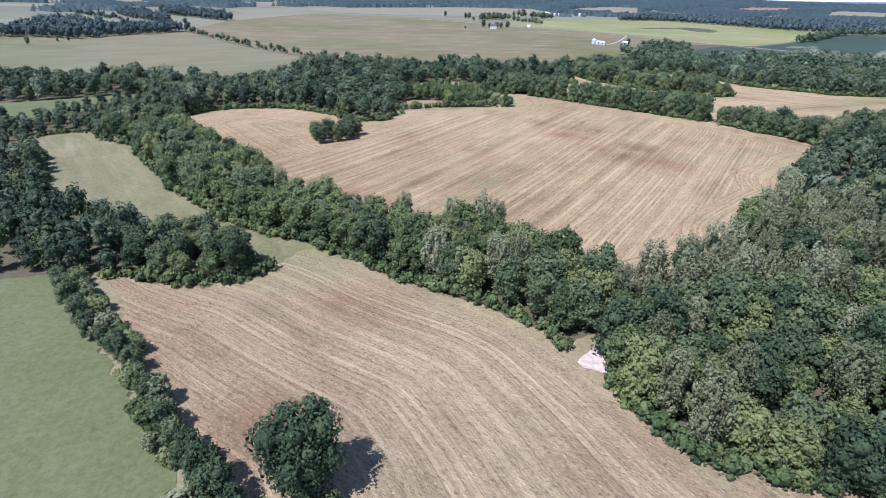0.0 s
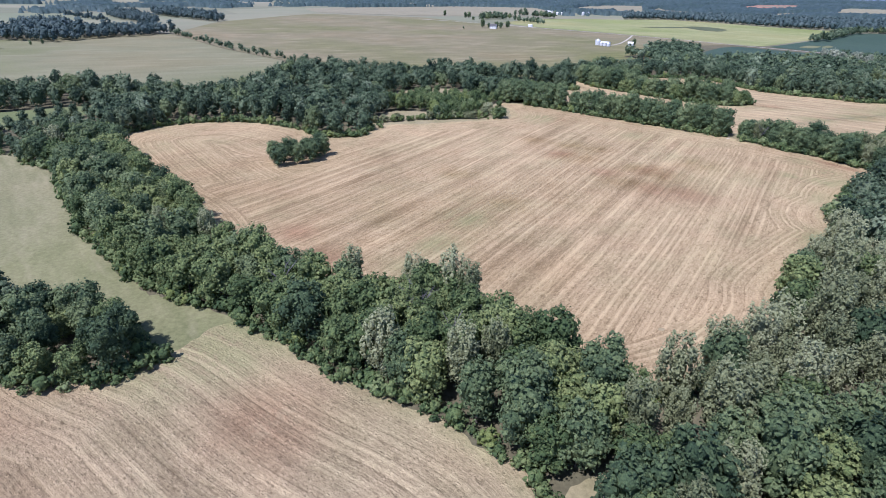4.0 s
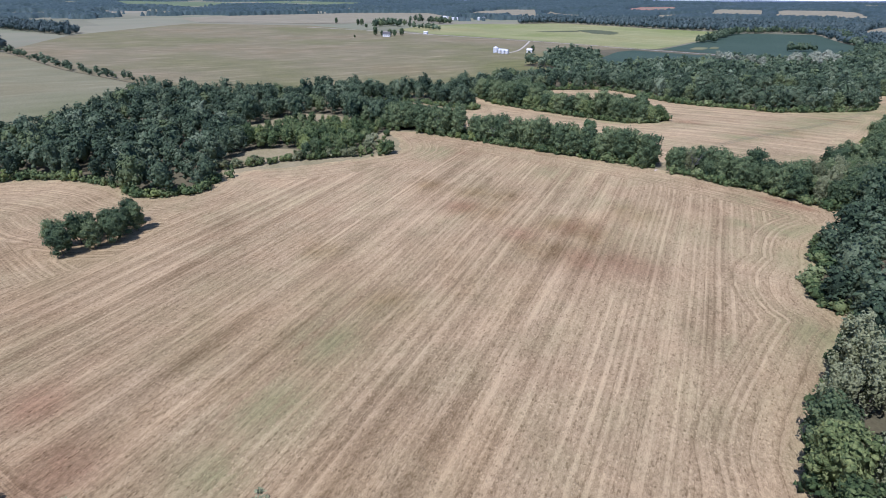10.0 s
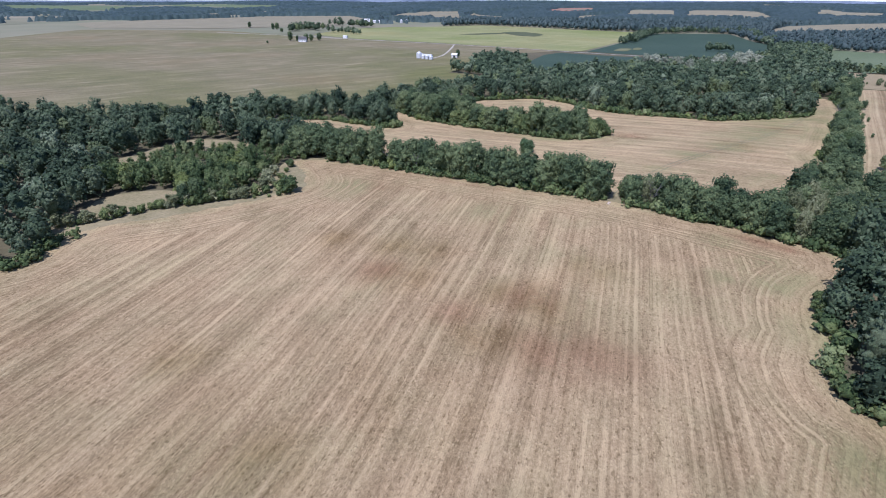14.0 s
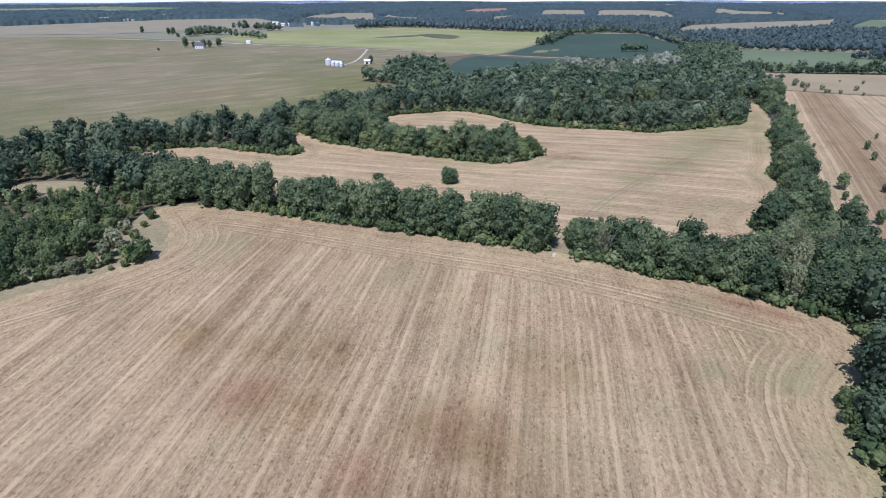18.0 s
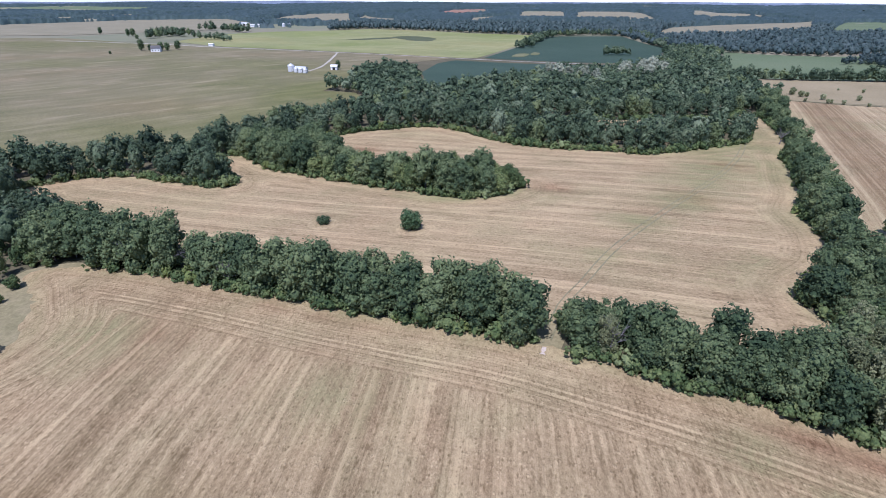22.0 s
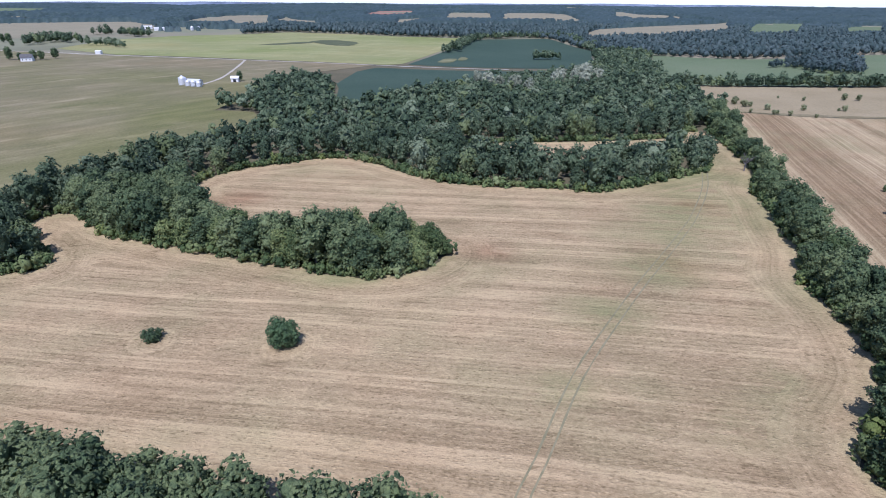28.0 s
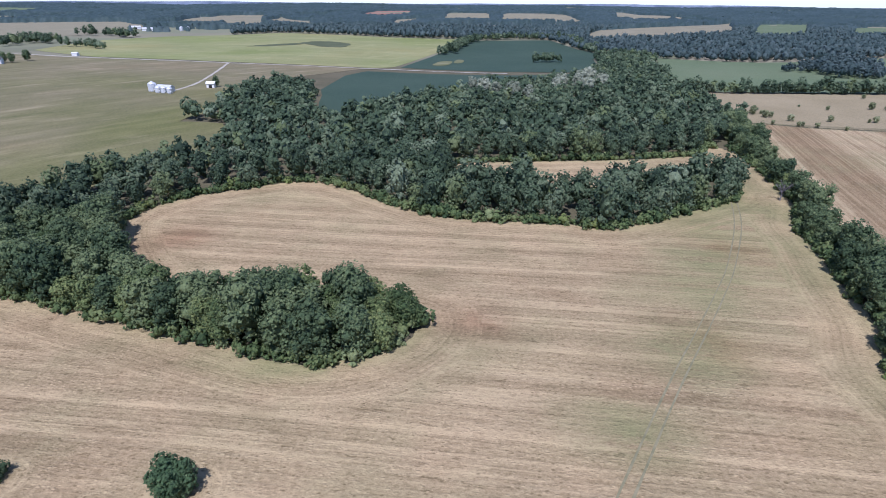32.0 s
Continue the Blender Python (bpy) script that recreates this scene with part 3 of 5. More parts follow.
FIELD_NORTH += [(271, 402), (283, 399), (305, 397), (330, 396), (346, 404), (356, 424), (380, 441), (394, 449), (399, 439), (377, 415),
                (346, 385), (322, 372), (310, 360), (292, 346), (275, 332), (257, 322), (249, 311), (240, 302), (228, 294), (215, 291), (205, 288),
                (200, 279), (197, 272), (180, 271), (170, 279), (160, 288), (148, 304), (136, 317), (118, 335), (96, 358), (74, 381), (48, 412), (34, 445)]
STRIP = [(262, 470), (275, 492), (297, 483), (346, 455), (380, 440), (368, 426), (345, 419), (305, 425), (270, 444)]
FIELD_EAST = [(458, 466), (384, 409), (331, 366), (283, 325), (255, 301), (232, 282), (220, 266), (224, 245), (300, 170), (480, 200), (640, 330), (527, 414), (507, 431), (491, 449), (479, 470), (466, 475)]
PALE_EAST = [(556, 572), (474, 483), (500, 452), (532, 420), (648, 340), (900, 380), (818, 416), (692, 476), (641, 512), (604, 543), (572, 574)]
OLIVE_EAST = [(474, 482), (511, 521), (523, 507), (549, 490), (577, 473), (608, 446), (660, 400), (640, 345), (530, 417), (509, 434), (493, 452), (481, 472)]
PASTURE = [(-108, 118), (-95, 119), (-82, 105), (-69, 91.5), (-58.5, 80.5), (-47.5, 68), (-39, 57), (-34, 44), (-33, 20), (-60, -60), (-400, -60), (-420, 40), (-250, 100)]
GRASS_BACK = [(-340, 262), (-252, 322), (-195, 358), (-182, 345), (-206, 296), (-232, 276), (-310, 230)]
CLEARING = [(-29, 349), (-25, 359), (-15, 362), (-2, 359), (-1, 347), (-13, 342), (-24, 342)]
CLEARING_EAST = [(138, 193), (141, 186), (149, 187), (155, 182), (163, 190), (160, 197), (165, 205), (156, 206), (149, 209), (144, 202)]
CLEARING_BACK = [(-36, 406), (-26, 418), (-12, 436), (4, 438), (23, 424), (20, 413), (4, 415), (-10, 418), (-18, 404), (-30, 398)]
RANGE_WEST = [(-118, 512), (-100, 505), (-32, 490), (5, 502), (30, 502), (73, 494), (105, 509), (130, 528), (160, 557), (178, 558), (196, 576), (206, 601), (209, 628), (200, 638), (189, 645), (197, 656), (216, 671), (262, 757), (284, 800), (420, 880), (290, 964),
              (170, 1082), (77, 1195), (-60, 1400), (-330, 1500), (-420, 1130), (-378, 858), (-230, 665), (-142, 575)]
RANGE_LEFT = [(-122, 510), (-116, 460), (-124, 402), (-146, 380), (-187, 392), (-233, 408), (-262, 385), (-330, 394), (-700, 560), (-520, 735), (-380, 850), (-235, 668), (-146, 576)]
HAY = [(300, 968), (172, 1092), (110, 1230), (190, 1390), (300, 1450), (413, 1446), (518, 1475), (613, 1356), (668, 1274), (755, 1204), (768, 1166), (596, 1015), (457, 882), (428, 880)]
SOY_NORTH = [(462, 876), (600, 1010), (775, 1163), (906, 1110), (838, 962), (822, 900), (756, 858), (670, 764), (612, 752), (550, 797), (500, 838)]
SOY_SOUTH = [(264, 600), (268, 632), (282, 668), (298, 702), (308, 730), (368, 819), (408, 852), (469, 808), (540, 760), (600, 740), (553, 694), (468, 691), (396, 670), (346, 651), (302, 624), (278, 612)]
GREEN_EAST = [(832, 812), (842, 768), (852, 726), (868, 690), (900, 665), (960, 645), (1044, 612), (1090, 565), (1000, 470), (822, 420), (695, 480), (644, 516), (607, 547), (575, 578), (560, 590), (640, 650)]
TAN_FAR = [(170, 1550), (-60, 1480), (-330, 1560), (-420, 1800), (20, 2150), (290, 2100), (330, 1800)]

GRASS_CORNER = [(20, 343), (24, 353), (28, 363), (33, 374), (41, 389), (56, 386), (54, 372), (52, 358), (49, 347), (37, 341), (28, 340)]
HEDGE_BANK = [(-96, 119), (-83, 104), (-70, 91), (-59, 80), (-48, 67), (-40, 56), (-35, 44), (-34, 20), (-21, 20), (-21, 30), (-29, 57), (-37, 66), (-46, 76), (-57, 85), (-65, 95),
              (-74, 111), (-81, 121)]

BARE_MIDDLE = [(162, 261, 3), (164, 257, 3), (166, 253, 3), (168, 249, 3), (105, 330, 3, 0.8), (110, 323, 3, 0.9), (97, 340, 3, 0.7), (72, 338, 5, 0.7), (67, 331, 4, 0.6), (58, 273, 6), (84, 228, 9), (91, 247, 7), (93, 224, 9), (71, 247, 5), (-35, 190, 7), (-24, 174, 8)]
DAMP_MIDDLE = [(0, 205, 45, 0.5), (-60, 235, 50, 0.4), (28, 165, 30, 0.4), (50, 225, 30, 0.35), (66, 286, 8), (75, 280, 7), (86, 250, 9), (75, 238, 9), (65, 268, 10), (51, 297, 7), (93, 240, 7), (30, 215, 9), (110, 255, 8), (12, 250, 8)]
LUSH_MIDDLE = [(16, 203, 8), (7, 184, 8), (0, 170, 5), (60, 345, 9), (118, 188, 7), (100, 300, 12, 0.6), (156, 246, 6), (140, 242, 4), (153, 259, 5), (149, 235, 6), (157, 236, 5), (149, 247, 4, 0.8), (140, 222, 9, 0.5)]
BARE_WEST = [(-66, 108, 16, 0.6), (-52, 92, 14, 0.55), (40, 70, 10, 0.7), (-20, 112, 12), (-30, 70, 12)]
LUSH_NORTH = [(290, 354, 12, 0.8), (303, 366, 14, 0.9), (330, 386, 14), (231, 346, 4, 0.8), (243, 351, 4, 0.9), (253, 355, 4, 0.9), (262, 359, 5), (271, 363, 5), (347, 410, 16), (322, 395, 20), (301, 385, 19), (276, 372, 13), (260, 364, 9), (233, 350, 8), (206, 338, 8), (179, 324, 7), (203, 302, 6, 0.6), (213, 303, 5, 0.9), (195, 302, 6, 0.7), (270, 363, 12, 0.8), (288, 353, 12, 0.8), (231, 343, 8, 0.8), (191, 315, 7, 0.4)]
LUSH_SPIT = [(151, 400, 3, 0.7), (156, 395, 3.5, 0.8), (161, 389, 4, 0.9), (166, 385, 3.5, 0.8), (171, 383, 3), (177, 383, 3, 0.6), (189, 385, 4, 0.6)]
BARE_NORTH = [(205, 379, 6), (160, 470, 9)]

FIELDS = [
    sheet("field_west", FIELD_WEST, M_F1, "tan cut stubble field with curving straw swaths", bare=BARE_WEST, lush=[(-46, 131, 9), (-40, 130, 11), (-33, 128, 8), (-38, 134, 14), (-46, 126, 12)], ragged=0.3, under=1.2, step=4,
          side=[(-95, 172), (-50, 146.5), (-36, 141), (-27, 135.5), (-13, 125.5), (-2, 118.5), (7, 113.5), (18, 105), (25, 95), (32, 83), (39, 68), (48, 50), (60, 20), (62, -30)]),
    sheet("field_lane", LANE_WEST, M_LANE, "narrow dry grass meadow between two tree belts", lift=0.10, ragged=0.35, under=1.0),
    sheet("field_middle", FIELD_MIDDLE, M_F2, "large tan stubble field with long straight straw rows", step=4, bare=BARE_MIDDLE, lush=LUSH_MIDDLE, damp=DAMP_MIDDLE, ragged=0.3, under=1.6),
    sheet("field_north", FIELD_NORTH, M_F3, "tan stubble field curving round a wooded spit", step=5, bare=BARE_NORTH, lush=LUSH_NORTH + LUSH_SPIT, damp=[(290, 372, 8), (240, 345, 7)], ragged=0.3, under=1.4),
    sheet("field_strip", STRIP, M_F3, "narrow stubble clearing inside the wood"),
    sheet("field_east", FIELD_EAST, M_F4, "brown and straw striped field beyond the tree belt", step=8),
    sheet("field_pale", PALE_EAST, M_TAN, "pale dry pasture dotted with bushes", step=12),
    sheet("field_olive", OLIVE_EAST, M_RANGE, "olive rough grass strip dotted with bushes", step=5, lift=0.1, ragged=1.2),
    sheet("pasture", PASTURE, M_PASTURE, "short green grazed pasture", step=10, category="pasture", ragged=0.5),
    sheet("grass_strip", GRASS_BACK, M_PASTURE, "green grass strip between two tree belts", step=8, category="grass"),
    sheet("field_clearing", CLEARING, M_DRY, "small pale grass clearing behind shrubs"),
    sheet("field_clearing", CLEARING_EAST, M_LANE, "grassy clearing in the wood with a fallen tree", step=4, ragged=0.8),
    sheet("field_clearing", CLEARING_BACK, M_DRY, "small pale opening deep in the wood", step=4),
]
FIELDS += [
    sheet("rangeland", RANGE_WEST, M_RANGE, "wide tan and olive grazed field", step=20, lift=0.25,
          lush=[(-90, 520, 60), (-20, 530, 70), (60, 540, 70), (130, 575, 65), (175, 625, 60), (205, 680, 50), (110, 660, 70, 0.5), (230, 740, 50)]),
    sheet("rangeland_west", RANGE_LEFT, M_GRAZED, "olive grazed field behind a wooded belt", step=20, lift=0.2),
    sheet("hayfield", HAY, M_HAY, "yellow-green hayfield beyond the gravel road", step=25, lift=0.3),
    sheet("soy_field", SOY_NORTH, M_SOY, "dark green soybean field beyond the road", step=20, lift=0.3),
    sheet("soy_field", SOY_SOUTH, M_SOY, "dark green soybean field beside the wood", step=15, lift=0.3),
    sheet("green_meadow", GREEN_EAST, M_MEADOW, "bright green meadow among far trees", step=20, lift=0.3),
    sheet("field_corner", GRASS_CORNER, M_DRY, "pale grass corner between stubble and young trees", step=4, lift=0.06),
]
FIELDS += [
    sheet("far_field", [(426, 2077), (680, 2719), (846, 2684), (599, 1890), (493, 1847)], M_FARTAN, "distant pale field among woods", step=60, lift=0.5),
    sheet("far_field", [(624, 1948), (875, 2563), (729, 1834), (654, 1680)], M_FARTAN, "distant pale field among woods", step=60, lift=0.5),
    sheet("far_field", [(1177, 2489), (1554, 3108), (1765, 3119), (1382, 2442), (1243, 2370)], M_RED, "distant bare red soil field", step=60, lift=0.5),
    sheet("far_field", [(940, 1040), (1100, 985), (1310, 990), (2002, 1422), (1539, 1281), (1192, 1244), (1089, 1178)], M_FARTAN, "distant straw field behind the woods", step=60, lift=0.5),
    sheet("far_field", [(1250, 915), (1350, 870), (2194, 1270), (2042, 1345)], M_MEADOW, "distant green field among woods", step=60, lift=0.5),
    sheet("far_field", [(1430, 820), (1520, 790), (2293, 1079), (2127, 1101)], M_MEADOW, "distant green field among woods", step=60, lift=0.5),
]
FIELDS += [
    sheet("far_field", [(1300, 1760), (1540, 1600), (1830, 2003), (1965, 2516)], M_FARTAN, "distant pale field among woods", step=60, lift=0.5),
    sheet("far_field", [(1240, 1980), (1370, 1890), (1889, 2595), (1757, 2716)], M_FARTAN, "distant pale field among woods", step=60, lift=0.5),
    sheet("far_field", [(820, 1560), (1100, 1870), (1295, 2238), (1172, 2191)], M_FARTAN, "distant pale field among woods", step=60, lift=0.5),
    sheet("far_field", [(1996, 1933), (2571, 2362), (2166, 1771), (2077, 1634), (1861, 1721)], M_FARTAN, "distant pale field among woods", step=60, lift=0.5),
    sheet("far_field", [(-1364, 3955), (-1037, 4500), (118, 3869), (50, 3534), (-605, 3009), (-955, 2992)], M_MEADOW, "distant green upland pasture", step=80, lift=0.5),
    sheet("far_field", TAN_FAR, M_FARTAN, "distant pale tan field", step=40, lift=0.5),
]

sheet("hedge_bank", HEDGE_BANK, M_DRY, "strip of dry grass under the pasture hedge", step=5, lift=0.05, category="grass", ragged=0.6)
sheet("gap_ground", [(134, 299), (139, 291.5), (151, 303), (146, 309)], M_DRY, "worn grass gap through the hedgerow", step=3, lift=0.05, category="grass", ragged=0.3)
sheet("field_verge", [(-34, 325), (-28, 320), (-18, 328), (5, 331.5), (44, 345.5), (37, 344), (20, 345), (8, 344), (-2, 346), (-14, 343), (-24, 342), (-31, 343)], M_DRY,
      "dry grass verge before a row of shrubs", step=4, lift=0.04, category="grass")
# a cloud's shadow on the hayfield, painted as two dark sheets
sheet("damp_hollow", [(470, 1222), (500, 1240), (528, 1222), (534, 1172), (500, 1128), (476, 1142), (468, 1182)], M_CLOUD_SHADE, "cloud shadow painted on the hayfield as a dark sheet", lift=0.55, step=8, category="grass", ragged=1.4)
sheet("damp_hollow", [(372, 1180), (424, 1206), (466, 1216), (462, 1192), (411, 1176)], M_CLOUD_SHADE, "thin streak of painted cloud shadow on the hayfield", lift=0.55, step=8, category="grass", ragged=1.4)
for spot in ([(511, 885), (530, 908), (547, 922), (561, 918), (545, 897), (526, 880)], [(552, 900), (568, 922), (582, 934), (584, 926), (574, 910), (559, 897)]):
    sheet("thin_patch", spot, M_GRAZED, "pale thin patch in the soybean field", lift=0.6, step=6, category="field")
ribbon("gravel_road", [(-60, 1330), (77, 1195), (167, 1082), (290, 963), (373, 907), (424, 872), (486, 826), (540, 780)], 5, M_ROAD, "straight pale gravel country road", 0.45, "road")
ribbon("farm_drive", [(292, 960), (262, 880), (229, 800), (206, 764)], 2.6, M_ROAD, "pale gravel farm drive", 0.45, "road")
for off in (-1.0, 1.0):
    ribbon("wheel_track", [(142.6 + off, 298), (154 + 0.8 * off, 308.1 - 0.6 * off), (164.4 + 0.5 * off, 314 - 0.8 * off), (184 + 0.4 * off, 325.5 - 0.9 * off), (205.5 + 0.4 * off, 335.3 - 0.9 * off),
                           (225 + 0.4 * off, 343.6 - 0.9 * off), (243.6 + 0.4 * off, 351 - 0.9 * off), (261.6 + 0.4 * off, 358.4 - 0.9 * off), (279.3 + 0.5 * off, 366.3 - 0.8 * off), (312 + 0.6 * off, 384 - 0.8 * off), (345, 407 - off)], 0.36, M_TRACK,
           "worn wheel rut crossing the stubble", 0.2)
sheet("gate_ground", [(26, 95), (29, 88), (36, 90), (37, 100), (33, 101)], M_DRY, "dry trodden ground round a field gate", lift=0.06, step=2.5, category="grass", ragged=0.3)
sheet("gravel_patch", [(34.6, 98.8), (31.2, 95.8), (28.0, 90.8), (30.5, 88.6), (33.2, 87.4), (34.4, 90.2), (32.6, 92.5), (35.1, 96.1)], M_GRAVEL, "bare white gravel at a field gate", lift=0.2, step=1.5, category="gravel", ragged=0.18)
sheet("gravel_patch", [(56.5, 141.4), (57.6, 141.0), (58.2, 141.9), (57.2, 142.3)], M_TAN, "small pale bare patch in the stubble", lift=0.18, step=1.0, category="gravel")
ribbon("gap_track", [(139.2, 294.8), (140.2, 295.8), (141.0, 296.6)], 0.9, M_GRAVEL, "white gravel gateway through the hedgerow", 0.22)


# ---- trees ----
def ico(level):
    b = bmesh.new()
    bmesh.ops.create_icosphere(b, subdivisions=level, radius=1)
    v = np.array([tuple(p.co) for p in b.verts])
    f = np.array([[p.index for p in q.verts] for q in b.faces])
    b.free()
    return v, f


ICO1, ICO2 = ico(1), ico(2)
OCTA = (np.array([(1, 0, 0), (0, 1, 0), (-1, 0, 0), (0, -1, 0), (0, 0, 1), (0, 0, -1)], float),
        np.array([(0, 1, 4), (1, 2, 4), (2, 3, 4), (3, 0, 4), (1, 0, 5), (2, 1, 5), (3, 2, 5), (0, 3, 5)]))


def axes(rng, nrm):
    nrm = nrm / np.linalg.norm(nrm, axis=1)[:, None]
    t1 = np.cross(nrm, rng.standard_normal(nrm.shape))
    t1 /= np.linalg.norm(t1, axis=1)[:, None]
    return nrm, t1, np.cross(nrm, t1)


def spread(rng, c, centres, count, floor, out, rough):
    """Places over the outer skin of the boughs, and the way each one faces."""
    many = int(count * 2.8) + 20
    weight = c[:, 3] * c[:, 4]
    weight[0] *= 0.8
    pick = rng.choice(len(c), many, p=weight / weight.sum())
    d = rng.standard_normal((many, 3))
    d[:, 2] = d[:, 2] * 0.95 + 0.20
    d /= np.linalg.norm(d, axis=1)[:, None]
    p = c[pick, :3] + d * c[pick][:, [3, 3, 4]] * (out + rng.normal(0.0, rough, many))[:, None]
    deep = np.zeros(many, bool)
    for cx, cy, cz, r, rz in centres:
        deep |= (((p[:, 0] - cx) / r) ** 2 + ((p[:, 1] - cy) / r) ** 2 + ((p[:, 2] - cz) / rz) ** 2) < 0.66
    keep = np.flatnonzero(~deep & (p[:, 2] > floor))[:count]
    return p[keep], d[keep]


def crown_arrays(rng, radius, low, high, lobes, leaves, size, taper=0.8, core=ICO2, knob=ICO1, cut=0.0, airy=0.76, clump=1.4, loose=0.36, upright=0.0):
    """A crown: boughs bulging from a dome, clothed in leaf clumps and loose sprays over a dark inner mass. cut: clumps below that share of its height are left out."""
    mid, half = 0.5 * (low + high), 0.5 * (high - low)
    centres = [(0.0, 0.0, mid, radius * (0.5 if upright else 0.72), half * 0.86)]
    lobes = int(lobes * 1.5)
    for i in range(lobes):
        a = 2.4 * i + rng.uniform(-0.5, 0.5)
        u = (i + 0.5) / lobes
        z = low + (high - low) * (0.15 + 0.70 * u)
        w = radius * taper * math.sqrt(max(0.06, 1 - ((z - mid) / half) ** 2)) * rng.uniform(0.6, 0.95)
        r = radius * rng.uniform(0.24, 0.43)
        if upright:
            w, r = w * 1.05, r * 0.62
        centres.append((w * math.cos(a), w * math.sin(a), z, r, r * (rng.uniform(0.75, 1.05) + upright)))
    c = np.array(centres)
    solids, faces, n = [], [], 0
    for i, (cx, cy, cz, r, rz) in enumerate(centres):
        iv, jf = core if i == 0 else knob
        k = airy * (1 + 0.12 * np.sin(6.3 * iv[:, 0] + 3 * cx) * np.cos(5.7 * iv[:, 1] + cz) + rng.normal(0, 0.05, len(iv)))
        solids.append(iv * k[:, None] * np.array([r, r, rz]) + np.array([cx, cy, cz]))
        faces.append(jf + n)
        n += len(iv)
    # leaf clumps: small uneven domes facing outwards, with deep gaps between them
    pads = max(6, int(leaves * 0.23))
    p, d = spread(rng, c, centres, pads, low + cut * (high - low), 0.97, 0.10)
    m = len(p)
    nrm = d + rng.standard_normal((m, 3)) * 0.30 + np.array([0, 0, 0.22])
    nrm, t1, t2 = axes(rng, nrm)
    s = size * clump * rng.uniform(0.6, 1.3, (m, 1))
    ring = [p + nrm * s * rng.uniform(0.45, 0.85, (m, 1)) + rng.normal(0, 0.2, (m, 3)) * s]
    turn = rng.uniform(0, 6.283, (m, 1))
    for k in range(5):
        w = turn + 1.2566 * k + rng.uniform(-0.3, 0.3, (m, 1))
        ring.append(p + s * rng.uniform(0.42, 1.45, (m, 1)) * (np.cos(w) * t1 + np.sin(w) * t2) - nrm * s * rng.uniform(-0.1, 0.6, (m, 1)))
    solids.append(np.stack(ring, 1).reshape(-1, 3))
    fan = np.array([(0, 1, 2), (0, 2, 3), (0, 3, 4), (0, 4, 5), (0, 5, 1)])
    faces.append((fan[None] + 6 * np.arange(m)[:, None, None]).reshape(-1, 3) + n)
    n += 6 * m
    # loose sprays that stand out from the clumps
    p, d = spread(rng, c, centres, int(leaves * loose), low + cut * (high - low), 1.05, 0.09)
    m = len(p)
    nrm, t1, t2 = axes(rng, 0.7 * d + rng.standard_normal((m, 3)) * 0.6 + np.array([0, 0, 0.3]))
    s = size * rng.uniform(0.55, 1.35, (m, 1))
    w = s * rng.uniform(0.45, 0.85, (m, 1))
    tri = np.stack([p + t1 * s, p - 0.6 * t1 * s + w * t2, p - 0.5 * t1 * s - w * t2], 1).reshape(-1, 3)
    return np.concatenate(solids + [tri]), np.concatenate(faces + [np.arange(3 * m).reshape(-1, 3) + n])


def tube(path, radii, sides=6):
    path = np.array(path, float)
    v, f = [], []
    for i, (p, r) in enumerate(zip(path, radii)):
        d = path[min(i + 1, len(path) - 1)] - path[max(i - 1, 0)]
        d = d / np.linalg.norm(d)
        a = np.cross(d, (0.3, 0.9, 0.1))
        a /= np.linalg.norm(a)
        b = np.cross(d, a)
        for k in range(sides):
            w = 2 * math.pi * k / sides
            v.append(p + r * (math.cos(w) * a + math.sin(w) * b))
    for i in range(len(path) - 1):
        for k in range(sides):
            j, l = i * sides + k, i * sides + (k + 1) % sides
            f += [[j, l, l + sides], [j, l + sides, j + sides]]
    return np.array(v), np.array(f)


def join(pieces):
    vs, fs, n = [], [], 0
    for v, f in pieces:
        vs.append(v)
        fs.append(f + n)
        n += len(v)
    return np.concatenate(vs), np.concatenate(fs)


def trunk_arrays(rng, height, low, r, limbs=5, reach=2.5):
    lean = rng.uniform(-0.3, 0.3, 2)
    top = np.array([lean[0], lean[1], height * 0.82])
    spine = [np.array([0, 0, -0.4]), np.array([0.03, 0.02, low * 0.6]), top * 0.55 + rng.uniform(-0.15, 0.15, 3), top]
    out = [tube(spine, [r * 1.35, r, r * 0.62, r * 0.15], 7)]
    for i in range(limbs):
        a = 2.4 * i + rng.uniform(0, 1)
        s = top * rng.uniform(0.3, 0.7)
        e = s + np.array([math.cos(a) * reach, math.sin(a) * reach, rng.uniform(1.0, 2.8)])
        out.append(tube([s, 0.5 * (s + e) + np.array([0, 0, -0.2]), e], [r * 0.42, r * 0.26, r * 0.07], 5))
    return join(out)


def make_tree(name, label, category, group, material, seed, height, radius, low, lobes, leaves, size, taper=0.8, bark=None, airy=0.75, clump=1.25, loose=0.42, upright=0.0):
    """A tree at the origin: an empty with its trunk and limbs and its crown."""
    rng = np.random.default_rng(seed)
    thing = tagged(new(name), label, category, group)
    v, f = trunk_arrays(rng, height, max(low, 0.8), 0.03 * height * rng.uniform(0.8, 1.1) * 0.55, 5, radius * 0.6)
    mesh_object("trunk", v, f, bark or M_BARK, thing)
    v, f = crown_arrays(rng, radius, low, height, lobes, leaves, size, taper, airy=airy, clump=clump, loose=loose, upright=upright)
    mesh_object("crown", v, f, material, thing)
    return thing


